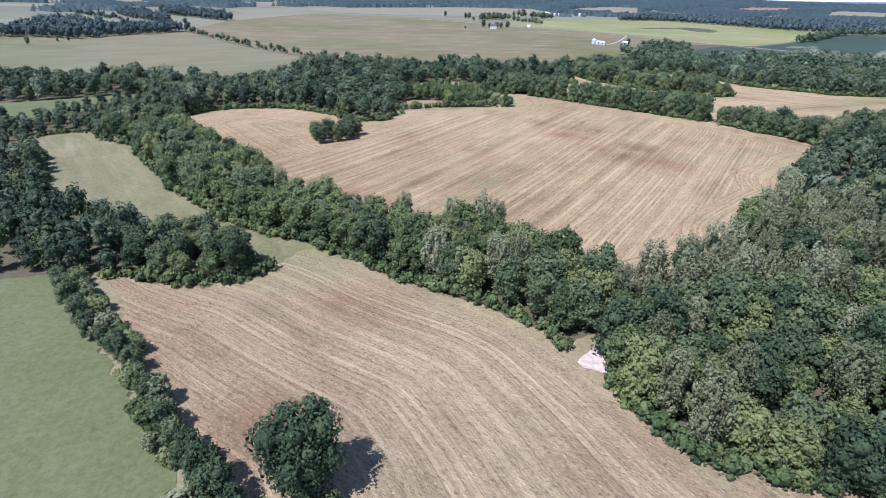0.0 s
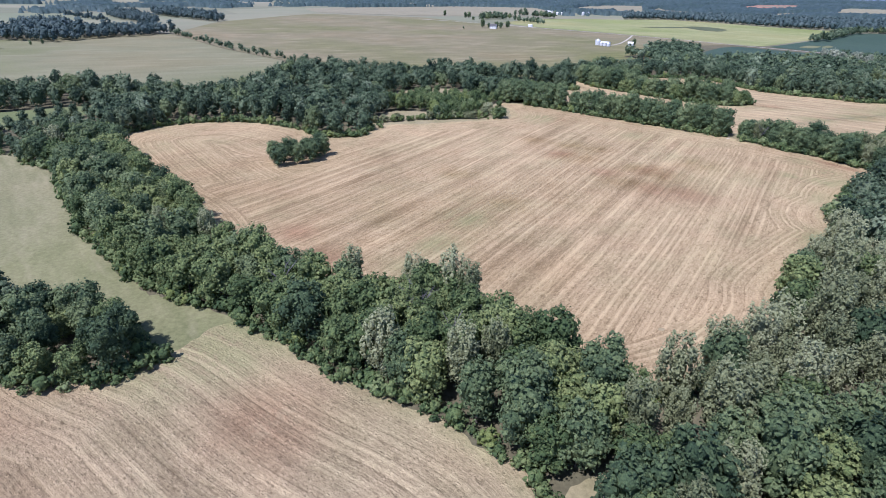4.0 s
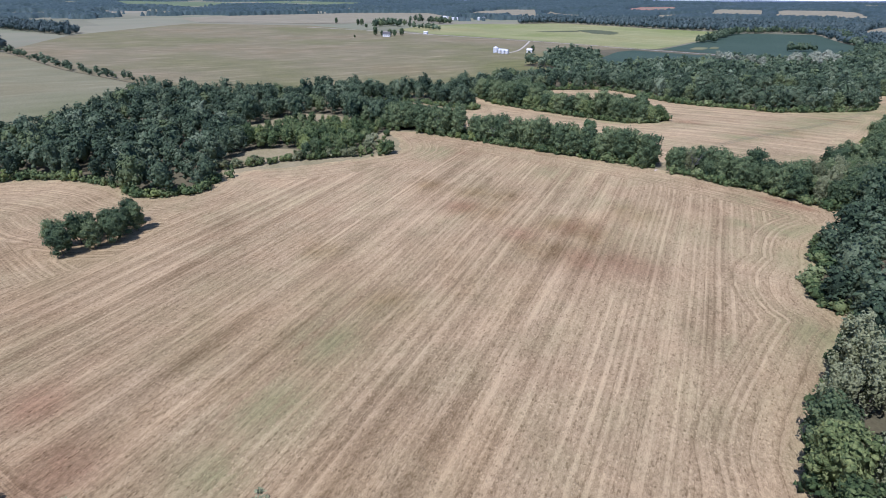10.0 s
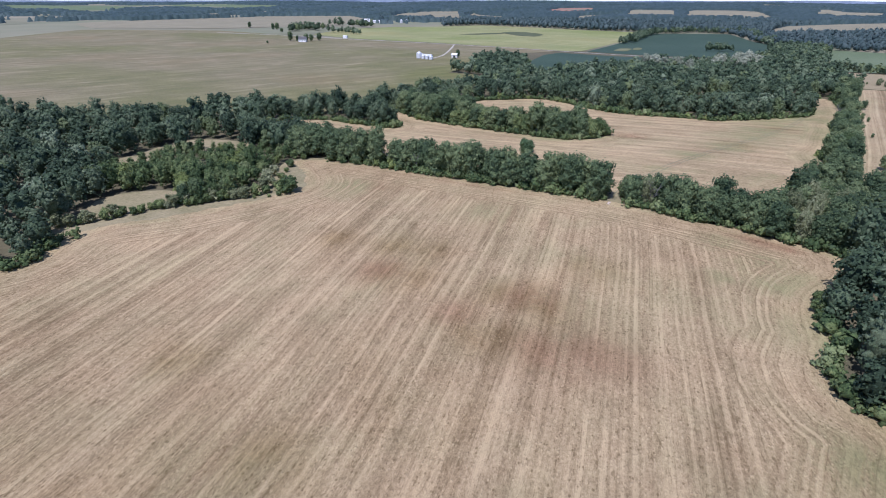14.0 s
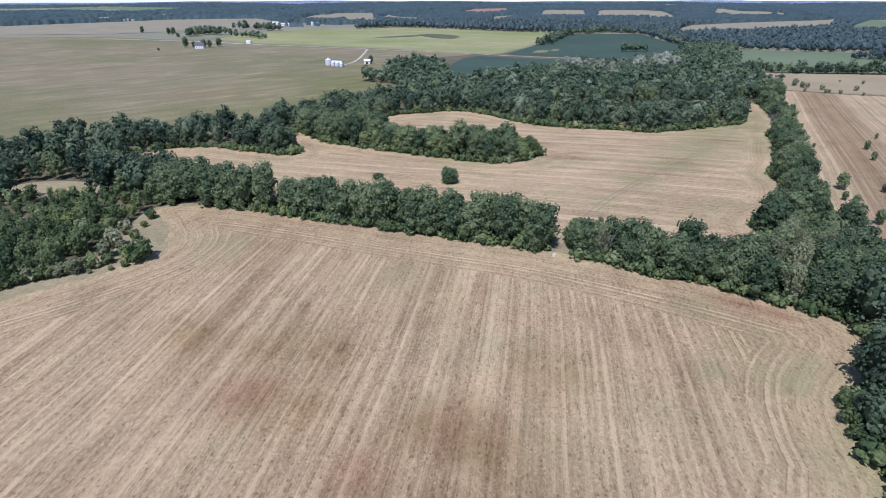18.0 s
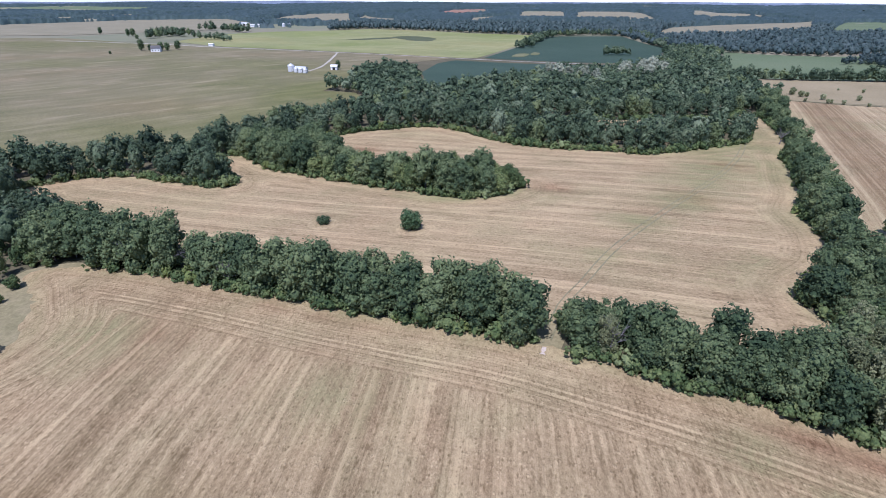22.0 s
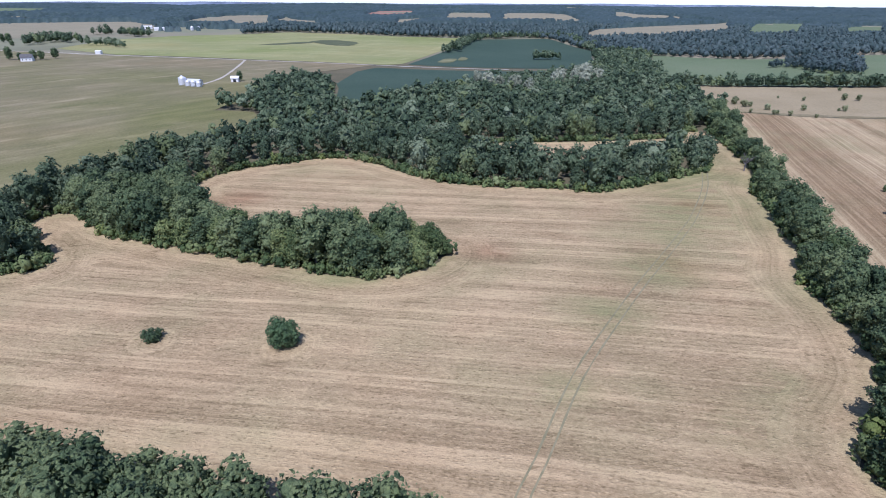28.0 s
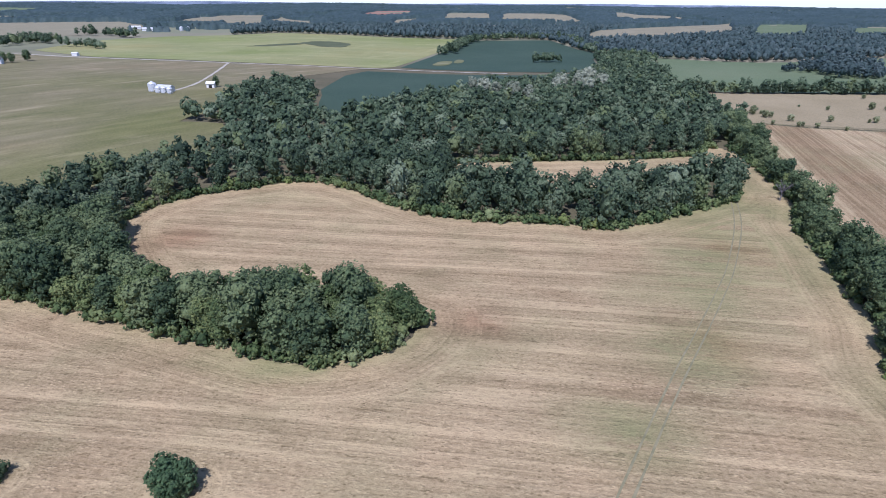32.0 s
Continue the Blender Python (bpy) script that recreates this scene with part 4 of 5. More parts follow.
# ---- where trees stand ----
BELT = [(-158, 247), (-141, 239.5), (-126, 220.5), (-112, 203.5), (-97, 184.5), (-85, 173.5), (-73, 162), (-63, 153.5), (-50, 147.5), (-37, 142), (-27, 135.5), (-13, 125.5), (-2, 118.5), (7, 113.5), (18, 105), (27, 97),
        (38, 112), (48, 118), (38, 122), (29, 130), (17, 143), (9, 149), (-6, 152), (-20, 155.5), (-33, 160.5), (-46, 170), (-60, 184), (-76, 205), (-93, 222), (-120, 252), (-141, 281)]
CLUMP_WEST = [(-78, 121), (-65, 117), (-54, 118.5), (-48, 121), (-46.5, 126), (-52, 133), (-62, 139), (-70, 140.5), (-79, 138), (-84, 130)]
WOOD_SOUTH = [(34, 84), (39, 68), (50, 61), (72, 52), (88, 28), (112, 34), (122, 90), (128, 150), (110, 174), (98, 164), (90, 156), (86, 147), (73, 132), (55, 121), (44, 114), (36, 102), (35, 96)]
HEDGE_A = [(42, 396), (71, 370), (94, 345), (114, 323), (128, 307), (138, 299), (143, 306), (136, 317), (118, 335), (96, 358), (74, 381), (50, 410)]
HEDGE_B = [(145, 291), (152, 282), (159, 271), (171, 252), (178, 245), (195, 246), (199, 268), (180, 270), (170, 278), (160, 287), (150, 300)]
SPIT = [(197, 388), (180, 381), (165, 390), (151, 408), (130, 436), (115, 458), (108, 484), (145, 487), (144, 452), (151, 428), (162, 417), (174, 409), (190, 400)]
BELT_EAST = [(180, 246), (199, 270), (207, 286), (228, 292), (249, 309), (259, 320), (292, 344), (322, 370), (346, 383), (377, 413), (399, 437), (440, 472), (462, 470),
             (386, 412), (333, 370), (285, 329), (257, 305), (234, 286), (219, 266), (222, 248)]
CLUMP_MIDDLE = [(-64, 264), (-58, 254), (-49, 258), (-42, 270), (-47, 279)]
WOOD_WEST = [(-430, 270), (-330, 392), (-252, 428), (-190, 470), (-142, 568), (-24, 560), (40, 545), (130, 570), (110, 470), (60, 395), (43, 340), (-100, 225), (-160, 230),
             (-187, 250), (-330, 200)]
WOOD_LEFT = [(-100, 120), (-80, 121), (-85, 130), (-80, 138), (-89, 145), (-103, 153), (-114, 160), (-122, 166), (-134, 175), (-150, 197), (-169, 225), (-187, 243), (-205, 262), (-300, 228), (-330, 180), (-200, 120)]
WOOD_NORTH = [(97, 440), (150, 408), (165, 420), (150, 500), (225, 470), (230, 400), (335, 370), (362, 418), (400, 452), (470, 470), (552, 566), (640, 645), (700, 720),
              (830, 810), (820, 930), (745, 858), (655, 750), (555, 688), (470, 685), (400, 664), (350, 645), (305, 618), (280, 606), (260, 592), (262, 630), (276, 665), (292, 700), (302, 735), (290, 760), (262, 757), (222, 703), (191, 655),
              (126, 569), (100, 520)]
WOOD_EAST = [(112, 34), (200, 60), (230, 200), (226, 250), (180, 246), (177, 240), (151, 222), (133, 205), (128, 190), (112, 174), (128, 150), (122, 90)]

solid = {k: np.array(v, float) for k, v in dict(belt=BELT, clump=CLUMP_WEST, south=WOOD_SOUTH, a=HEDGE_A, b=HEDGE_B, spit=SPIT, east=BELT_EAST, mid=CLUMP_MIDDLE).items()}


def scatter(outline, spacing, seed, margin=2.5, fields=FIELDS, apart=()):
    """Uneven spots within an outline, clear of the fields and of the outlines named; the rims are filled first."""
    rng = np.random.default_rng(seed)
    poly = np.array(outline, float)
    lo, hi = poly.min(0), poly.max(0)
    count = int((hi[0] - lo[0]) * (hi[1] - lo[1]) / (spacing * spacing) * 14)
    xs, ys = rng.uniform(lo[0], hi[0], count), rng.uniform(lo[1], hi[1], count)
    keep = inside(poly, xs, ys)
    for name in apart:
        keep &= ~inside(solid[name], xs, ys)
    xs, ys = xs[keep], ys[keep]
    rim = np.full(len(xs), 1e9)
    keep = np.ones(len(xs), bool)
    for f in fields:
        near = (xs > f[:, 0].min() - 9) & (xs < f[:, 0].max() + 9) & (ys > f[:, 1].min() - 9) & (ys < f[:, 1].max() + 9) & keep
        i = np.flatnonzero(near)
        if len(i):
            d = rim_distance(f, xs[i], ys[i])
            keep[i[inside(f, xs[i], ys[i]) | (d < margin)]] = False
            rim[i] = np.minimum(rim[i], d)
    xs, ys, rim = xs[keep], ys[keep], rim[keep]
    order = np.argsort(np.where(rim < margin + 1.2, 0, 1), kind="stable")
    grid, out = {}, []
    for x, y in zip(xs[order].tolist(), ys[order].tolist()):
        i, j = int(x // spacing), int(y // spacing)
        if all((x - a) ** 2 + (y - b) ** 2 > spacing * spacing for di in (-1, 0, 1) for dj in (-1, 0, 1) for a, b in grid.get((i + di, j + dj), ())):
            grid.setdefault((i, j), []).append((x, y))
            out.append((x, y))
    return np.array(out)


PROTO = {}


def plant(kind, x, y, size=1.0, turn=0.0, tall=1.0):
    """Stand a tree of that kind on the land; the first one is the model itself."""
    m = pose(x, y, float(land(x, y)), 0, 0, turn)
    models = PROTO[kind]
    i = int(abs(x * 7.3 + y * 3.1)) % len(models)
    if not models[i][1]:
        models[i][1] = True
        models[i][0].matrix_basis = m
        return models[i][0]
    return copy_thing(models[i][0], m @ Matrix.Diagonal((size, size, size * tall, 1)))


def models(kind, count, seed, *spec, **kw):
    PROTO[kind] = []
    for i in range(count):
        rng = np.random.default_rng(seed + i)
        name, label, category, group, material, height, radius, low, lobes, leaves, size = spec
        PROTO[kind].append([make_tree(name, label, category, group, material, seed + i, height * rng.uniform(0.9, 1.1), radius * rng.uniform(0.9, 1.1),
                                      low, lobes, leaves, size, **kw), False])


models("oak", 5, 10, "broadleaf_tree", "broad dark green broadleaf tree in dense foliage", "tree", "belt trees", M_LEAF, 14.0, 4.9, 0.5, 9, 1850, 0.31)
models("ash", 5, 30, "leafy_tree", "fresh mid green leafy tree with a lumpy crown", "tree", "belt trees", M_BRIGHT, 12.5, 4.5, 0.4, 9, 1750, 0.31)
models("poplar", 4, 50, "poplar_tree", "tall silvery green poplar tree", "tree", "belt trees", M_PALE, 16.0, 3.9, 1.0, 15, 2100, 0.27, airy=0.6, clump=1.0, loose=0.8, upright=1.6)
models("willow", 3, 60, "willow_tree", "broad silvery grey willow tree at the wood's edge", "tree", "edge willows", M_SILVER, 17.0, 5.4, 0.6, 11, 1500, 0.36)
models("shrub", 4, 70, "shrub", "low dense green shrub at a field edge", "shrub", "field edge shrubs", M_BRIGHT, 3.6, 2.0, 0.1, 5, 420, 0.24)
models("thorn", 3, 80, "thorn_shrub", "olive grey thorny hedge shrub", "shrub", "field edge shrubs", M_PALE, 5.0, 2.4, 0.1, 6, 520, 0.26, airy=0.7)
models("cedar", 2, 86, "cedar_tree", "small dark green conical cedar in the open field", "tree", "scattered cedars", M_LEAF, 6.0, 2.2, 0.1, 6, 520, 0.26, taper=0.55)
models("hedgetree", 5, 90, "hedgerow_tree", "dense dark green hedgerow tree, leafy to the ground", "tree", "hedgerow trees", M_LEAF, 14.0, 5.0, 0.2, 10, 1700, 0.34)
models("edgetree", 4, 110, "spit_tree", "dark green broadleaf tree on the wooded spit", "tree", "wooded spit trees", M_LEAF, 16.5, 5.8, 0.4, 11, 1900, 0.38)


def grow(spots, kinds, seed, low=0.75, high=1.15):
    rng = np.random.default_rng(seed)
    names = [k for k, n in kinds for _ in range(n)]
    for x, y in spots:
        plant(names[rng.integers(len(names))], float(x), float(y), rng.uniform(low, high), rng.uniform(0, 360), rng.uniform(0.88, 1.12))


def off_gate(spots, line, room):
    a, b = np.array(line[:-1], float), np.array(line[1:], float)
    path = np.concatenate([p + np.linspace(0, 1, 12)[:, None] * (q - p) for p, q in zip(a, b)])
    return spots[np.hypot(spots[:, None, 0] - path[None, :, 0], spots[:, None, 1] - path[None, :, 1]).min(1) > room]


GATE = [(30, 92), (35, 100), (42, 112), (57, 134)]
grow(off_gate(scatter(BELT, 4.8, 1, 3.9, fields=FIELDS[:2] + FIELDS[3:]), GATE[:2], 1.6), (("oak", 8), ("ash", 17), ("poplar", 1)), 2, 0.75, 1.07)
south = off_gate(scatter(WOOD_SOUTH, 5.8, 3, 2.0), GATE[:2], 2.5)
south_back = south[south[:, 0] > 0.86 * south[:, 1] + 14]
south = south[south[:, 0] <= 0.86 * south[:, 1] + 14]
grow(south[south[:, 1] < 108], (("oak", 5), ("ash", 6), ("poplar", 1)), 4, 0.75, 1.1)
grow(south[south[:, 1] >= 108], (("oak", 1), ("ash", 1), ("poplar", 5)), 5, 0.75, 1.1)
grow(scatter(CLUMP_WEST, 4.6, 5, 3.2), (("oak", 3), ("ash", 1)), 6, 0.62, 0.80)
for x, y, s in ((-22, 155, 0.85), (-12, 153.5, 0.85), (3, 150.5, 0.85), (11, 149, 1.0), (15, 145.5, 0.9), (62, 126, 0.95), (75, 130, 1.0)):
    plant("poplar", x, y, s, 40 * x)
grow(off_gate(scatter(HEDGE_A, 4.7, 7, 2.6), [(138, 293), (141.5, 297), (147, 304)], 2.3), (("hedgetree", 1),), 8, 0.85, 1.1)
grow(off_gate(scatter(HEDGE_B, 3.9, 9, 2.3), [(138, 293), (141.5, 297), (147, 304)], 2.3), (("hedgetree", 9), ("poplar", 1), ("oak", 2)), 10, 0.62, 0.86)
spit = scatter(SPIT, 4.8, 17, 2.4)
tip = (spit[:, 0] > 176) & (spit[:, 1] < 420)
grow(spit[~tip], (("edgetree", 6), ("oak", 2), ("ash", 2)), 12, 0.78, 0.90)
grow(spit[tip], (("edgetree", 4), ("oak", 2), ("ash", 3)), 13, 0.70, 0.82)
grow(scatter(BELT_EAST, 5.0, 13, 2.3), (("hedgetree", 5), ("oak", 2), ("ash", 1)), 14, 0.44, 0.92)
grow(scatter(CLUMP_MIDDLE, 4.6, 15, 0.5, fields=()), (("oak", 1),), 16, 0.58, 0.72)
corner = make_tree("corner_tree", "broad dark green tree at the pasture hedge corner", "tree", "", M_LEAF, 141, 16.0, 6.2, 0.3, 16, 5200, 0.24, taper=0.9, clump=1.3)
corner.matrix_basis = pose(-19.8, 58.2, float(land(-19.8, 58.2)), 0, 0, 130)
for x, y, k in ((-15.2, 54.4, 1.25), (-14.6, 51.6, 1.1), (-24.5, 52.5, 1.2)):
    plant("shrub", x, y, k, 40 * x)
hedge_line = np.array([(-91, 118), (-78, 104), (-66, 91.5), (-55.5, 81), (-44.5, 68.5), (-36, 58), (-31, 46)], float)
rng = np.random.default_rng(21)
for a, b in zip(hedge_line[:-1], hedge_line[1:]):
    for u in np.arange(0, 1, 2.0 / np.hypot(*(b - a))):
        p = a + u * (b - a) + rng.uniform(-2.3, 2.3, 2)
        plant(("thorn", "shrub", "shrub", "shrub")[rng.integers(4)], *map(float, p), rng.uniform(0.75, 1.35), rng.uniform(0, 360))
for x, y, s in ((-90, 113, 0.5), (-84, 106, 0.55), (-77, 99, 0.5), (-72, 94, 0.45), (-34, 58, 0.6), (-31, 54, 0.62), (-27, 50, 0.6),
                (-68, 92, 0.42), (-63, 88, 0.46), (-58, 84, 0.44), (-54, 78.5, 0.42), (-50, 75, 0.46), (-45, 69, 0.44), (-41, 64, 0.5), (-37.5, 61, 0.52)):
    plant("oak", x, y, s, 30 * x)
for x, y, k in ((396, 645, 0.95), (398, 634, 1.0), (400, 622, 0.9), (404, 608, 1.0), (407, 595, 0.9), (461, 621, 0.95), (470, 627, 1.05), (478, 617, 1.1), (474, 603, 0.95),
                (488, 622, 1.1), (503, 615, 1.0), (498, 634, 1.05), (516, 640, 1.1), (536, 662, 1.0)):
    plant("willow", x, y, k, 25 * x)
lone = make_tree("field_tree", "lone round green tree standing in the stubble", "tree", "", M_FIELDTREE, 131, 6.2, 3.3, 0.1, 14, 2400, 0.2, taper=0.85)
lone.matrix_basis = pose(142.0, 366.5, float(land(142.0, 366.5)), 0, 0, 20)
bush = make_tree("field_bush", "small dark bush alone in the stubble", "shrub", "", M_LEAF, 137, 2.4, 2.4, 0.05, 6, 620, 0.2)
bush.matrix_basis = pose(119.6, 384.6, float(land(119.6, 384.6)), 0, 0, 60)
for x, y, s in ((38, 344.5, 1.9), (35.2, 345.5, 1.3), (42, 391, 1.1), (46, 388.5, 0.8)):
    plant("shrub", x, y, s, 50 * x)
for x, y, s in ((136.8, 300.6, 0.62), (147.5, 296.5, 0.66)):
    plant("hedgetree", x, y, s, 30 * x)
for x, y, s in ((146, 220.5, 0.8), (148.5, 223, 1.0), (151.5, 226, 0.9)):
    plant("shrub", x, y, s, 37 * x)
for x, y, s in ((31, 341.5, 0.4), (34.5, 342, 0.55), (26, 342, 0.4)):
    plant("shrub", x, y, s, 33 * x)
for x, y, s in ((30, 346.5, 0.9), (33, 353, 0.7), (36, 362, 0.8), (29.5, 351, 1.1), (33.5, 367, 0.9), (40, 378, 1.0), (26.5, 345, 1.2), (38, 371, 0.6), (31, 358, 1.2), (23, 343.5, 0.9)):
    plant(("shrub", "thorn")[int(x) % 2], x, y, s, 27 * x)
rng = np.random.default_rng(25)
for u in np.linspace(0, 1, 22):
    plant(("thorn", "shrub", "shrub")[rng.integers(3)], float(-34 + 37 * u + rng.uniform(-1, 1)), float(330 + 13.5 * u ** 0.8 + rng.uniform(-1.1, 1.1)), rng.uniform(0.55, 1.15), rng.uniform(0, 360))
for u in np.linspace(0, 1, 9):
    plant(("thorn", "shrub")[rng.integers(2)], float(4 + 17 * u), float(342 + 2 * u + rng.uniform(-0.8, 0.8)), rng.uniform(0.7, 1.2), rng.uniform(0, 360))
for x, y, s in ((3, 343, 0.5), (7, 343.5, 0.62), (12, 344.5, 0.55), (17, 346, 0.6)):
    plant(("ash", "oak")[int(x) % 2], x, y, s, 33 * x)
for x, y, s in ((409, 430, 1), (387, 406, 0.9), (355, 381, 0.7), (352, 375, 0.5), (316, 344, 0.4), (335, 332, 0.75), (363, 344, 0.5), (318, 319, 0.7), (265, 299, 1.1), (254, 291, 0.6),
                (250, 285, 0.8), (276, 291, 0.6), (242, 273, 0.9), (219, 267, 1.3), (228, 273, 1.3)):
    plant("cedar", x, y, s, 31 * x)
for x, y, s in ((510, 492, 1.6), (507, 490, 1.2), (503, 480, 1.3), (506, 478, 1.1), (504, 465, 1.2), (492, 454, 0.9), (494, 453, 0.8), (496, 446, 0.9), (523, 451, 1.1), (543, 435, 1.1), (594, 457, 1.5),
                (600, 450, 1.3), (566, 472, 0.9), (484, 465, 0.8), (502, 433, 0.7), (505, 498, 0.6), (563, 489, 0.6), (540, 437, 0.7), (513, 488, 0.8), (644, 482, 1.0)):
    plant("thorn", x, y, 0.72 * s, 31 * x)


def dead_tree(x, y, height, seed, lying=False):
    """A bare bleached tree: a trunk and many forked limbs."""
    rng = np.random.default_rng(seed)
    thing = tagged(new("dead_tree"), "fallen bleached bare tree in a clearing" if lying else "bare grey dead tree standing among green ones", "tree", "dead trees")
    v, f = tube([(0, 0, -0.3), (0.1, 0, height * 0.35), (0.2, 0.15, height * 0.7)], [0.26, 0.2, 0.1], 7)
    mesh_object("trunk", v, f, M_DEAD, thing)
    for i in range(9):
        s = np.array([0.15, 0.08, height * rng.uniform(0.3, 0.68)])
        a = 2.4 * i
        d = np.array([math.cos(a), math.sin(a), rng.uniform(0.7, 1.5)])
        e = s + d * height * rng.uniform(0.2, 0.32)
        twigs = [tube([s, 0.5 * (s + e) + rng.uniform(-0.2, 0.2, 3), e], [0.11, 0.075, 0.03], 5)]
        for k in range(5):
            q = s + (e - s) * rng.uniform(0.35, 0.95)
            g = q + (d + rng.uniform(-0.9, 0.9, 3)) * height * 0.11
            twigs.append(tube([q, g], [0.05, 0.018], 4))
        v, f = join(twigs)
        mesh_object("limb", v, f, M_DEAD, thing)
    thing.matrix_basis = pose(x, y, float(land(x, y)) + (0.9 if lying else 0), 80 if lying else 0, 0, -60 if lying else seed * 40)


dead_tree(147, 199, 14, 1, True)
dead_tree(11, 128, 11, 2)
dead_tree(5, 127, 9, 3)
dead_tree(100, 96, 13, 4)
dead_tree(150, 288, 9, 5)
dead_tree(345, 388, 8, 6)
for i, (x, y, h) in enumerate(((66, 376, 9), (80, 368, 9), (88, 353, 8), (114, 328, 9), (121, 319, 7), (3.5, 140, 11), (5, 143, 10), (-27, 150, 10))):
    dead_tree(x, y, h, 7 + i)

# ---- woods beyond, grown together ----
def wood_models(count, seed, height, radius, low, lobes, leaves, size, **kw):
    return [crown_arrays(np.random.default_rng(seed + i), radius * (0.85 + 0.3 * ((i * 7) % count) / count), low, height * (0.85 + 0.3 * ((i * 3) % count) / count), lobes, leaves, size, **kw) for i in range(count)]


EDGEWOOD = wood_models(10, 200, 14.0, 4.7, 0.2, 7, 760, 0.40, knob=OCTA, clump=1.3, loose=0.26)
NEARWOOD = wood_models(10, 220, 14.0, 4.7, 0.3, 6, 330, 0.50, core=ICO1, knob=OCTA, cut=0.45, clump=1.35, loose=0.22)
FARWOOD = wood_models(8, 240, 13.5, 5.4, 0.3, 4, 84, 0.85, core=ICO1, knob=OCTA, cut=0.3, clump=1.6, loose=0.25)


LOW_GROWTH = [(np.array(p, float), k) for p, k in (
    ([(-330, 190), (-160, 222), (-138, 262), (-168, 318), (-185, 338), (-206, 290), (-240, 268), (-330, 225)], 0.62),
    ([(225, 470), (232, 436), (264, 408), (290, 394), (335, 392), (360, 420), (384, 444), (368, 426), (345, 419), (305, 425), (270, 444), (262, 470)], 1.1))]


def woodland(name, spots, forms, seed, label, low=0.75, high=1.15, material=M_FAR):
    rng = np.random.default_rng(seed)
    vs, fs, n = [], [], 0
    z = land(spots[:, 0], spots[:, 1])
    for (x, y), h in zip(spots, z):
        v, f = forms[rng.integers(len(forms))]
        a, s = rng.uniform(0, 6.283), rng.uniform(low, high)
        for zone, k in LOW_GROWTH:
            s *= k if inside(zone, x, y) else 1.0
        c, d = math.cos(a) * s, math.sin(a) * s
        w = np.stack([v[:, 0] * c - v[:, 1] * d + x, v[:, 0] * d + v[:, 1] * c + y, v[:, 2] * s * rng.uniform(0.85, 1.15) + h], 1)
        vs.append(w)
        fs.append(f + n)
        n += len(v)
    ob = mesh_object(name, np.concatenate(vs), np.concatenate(fs), material)
    att = ob.data.attributes.new("tone", "FLOAT", "POINT")
    att.data.foreach_set("value", np.repeat(rng.random(len(vs)), [len(v) for v in vs]).astype(np.float32))
    return tagged(ob, label, "woodland", kind="stuff")


solid["front"] = np.array([(-34, 322), (46, 334), (50, 392), (38, 386), (24, 352), (20, 345), (0, 346), (-33, 343)], float)
COPSE = [(2, 346), (9, 343), (20, 345), (24, 354), (28, 364), (33, 376), (40, 391), (42, 398), (20, 411), (4, 413), (-10, 416), (-18, 402), (-30, 396), (-38, 380), (-33, 364), (-1, 362), (1, 352)]
solid["copse"] = np.array(COPSE, float)
taken = ("front", "copse", "belt", "clump", "south", "a", "b", "spit", "east")


def wood(outline, spacing, seed, label, low, high, far=lambda s: np.zeros(len(s), bool)):
    """A wood in two layers: full trees along its rims, crowns alone within; simpler ones in its far part."""
    spots = scatter(outline, spacing, seed, 2.6, apart=taken)
    rim = np.min([rim_distance(f, spots[:, 0], spots[:, 1]) for f in FIELDS], 0)
    away = far(spots)
    edge = (rim < 9) & ~away
    woodland("woodland_edge", spots[edge], EDGEWOOD, seed + 1, label + ", its leafy edge", low, high)
    woodland("woodland", spots[~edge & ~away], NEARWOOD, seed + 2, label, low, high)
    if away.any():
        woodland("woodland", spots[away], FARWOOD, seed + 3, label + ", its far part", 0.62, 0.92)


wood(WOOD_WEST, 6.3, 31, "dense dark green deciduous wood behind the stubble field", 0.68, 1.1, lambda s: s[:, 0] < -0.88 * s[:, 1] - 8)
young = scatter(COPSE, 4.3, 47, 1.6)
woodland("young_wood", young[young[:, 1] <= 378], EDGEWOOD, 48, "yellow-green young trees round a small clearing", 0.5, 0.74, M_BRUSH)
woodland("young_wood", young[young[:, 1] > 378], EDGEWOOD, 49, "low scrub before a hidden opening", 0.32, 0.52, M_BRUSH)
wood(WOOD_LEFT, 4.9, 35, "dark green wood beside the pasture", 0.5, 0.82)
wood(WOOD_NORTH, 6.5, 39, "dense green wood round the northern field", 0.72, 1.04, lambda s: s[:, 1] + 0.35 * s[:, 0] > 600)
wood(WOOD_EAST, 6.2, 43, "mixed green wood east of the stubble field", 0.7, 1.1, lambda s: s[:, 0] > 0.86 * s[:, 1] + 14)
woodland("woodland", south_back, FARWOOD, 45, "mixed green wood at the field corner, its back", 0.7, 1.0)

BUSHES = wood_models(8, 300, 2.8, 1.8, -0.3, 3, 84, 0.26, core=ICO1, knob=OCTA, airy=0.75)
WOODS = [np.array(w, float) for w in (BELT, CLUMP_WEST, WOOD_SOUTH, HEDGE_A, HEDGE_B, SPIT, BELT_EAST, WOOD_WEST, WOOD_LEFT, WOOD_NORTH, WOOD_EAST)]


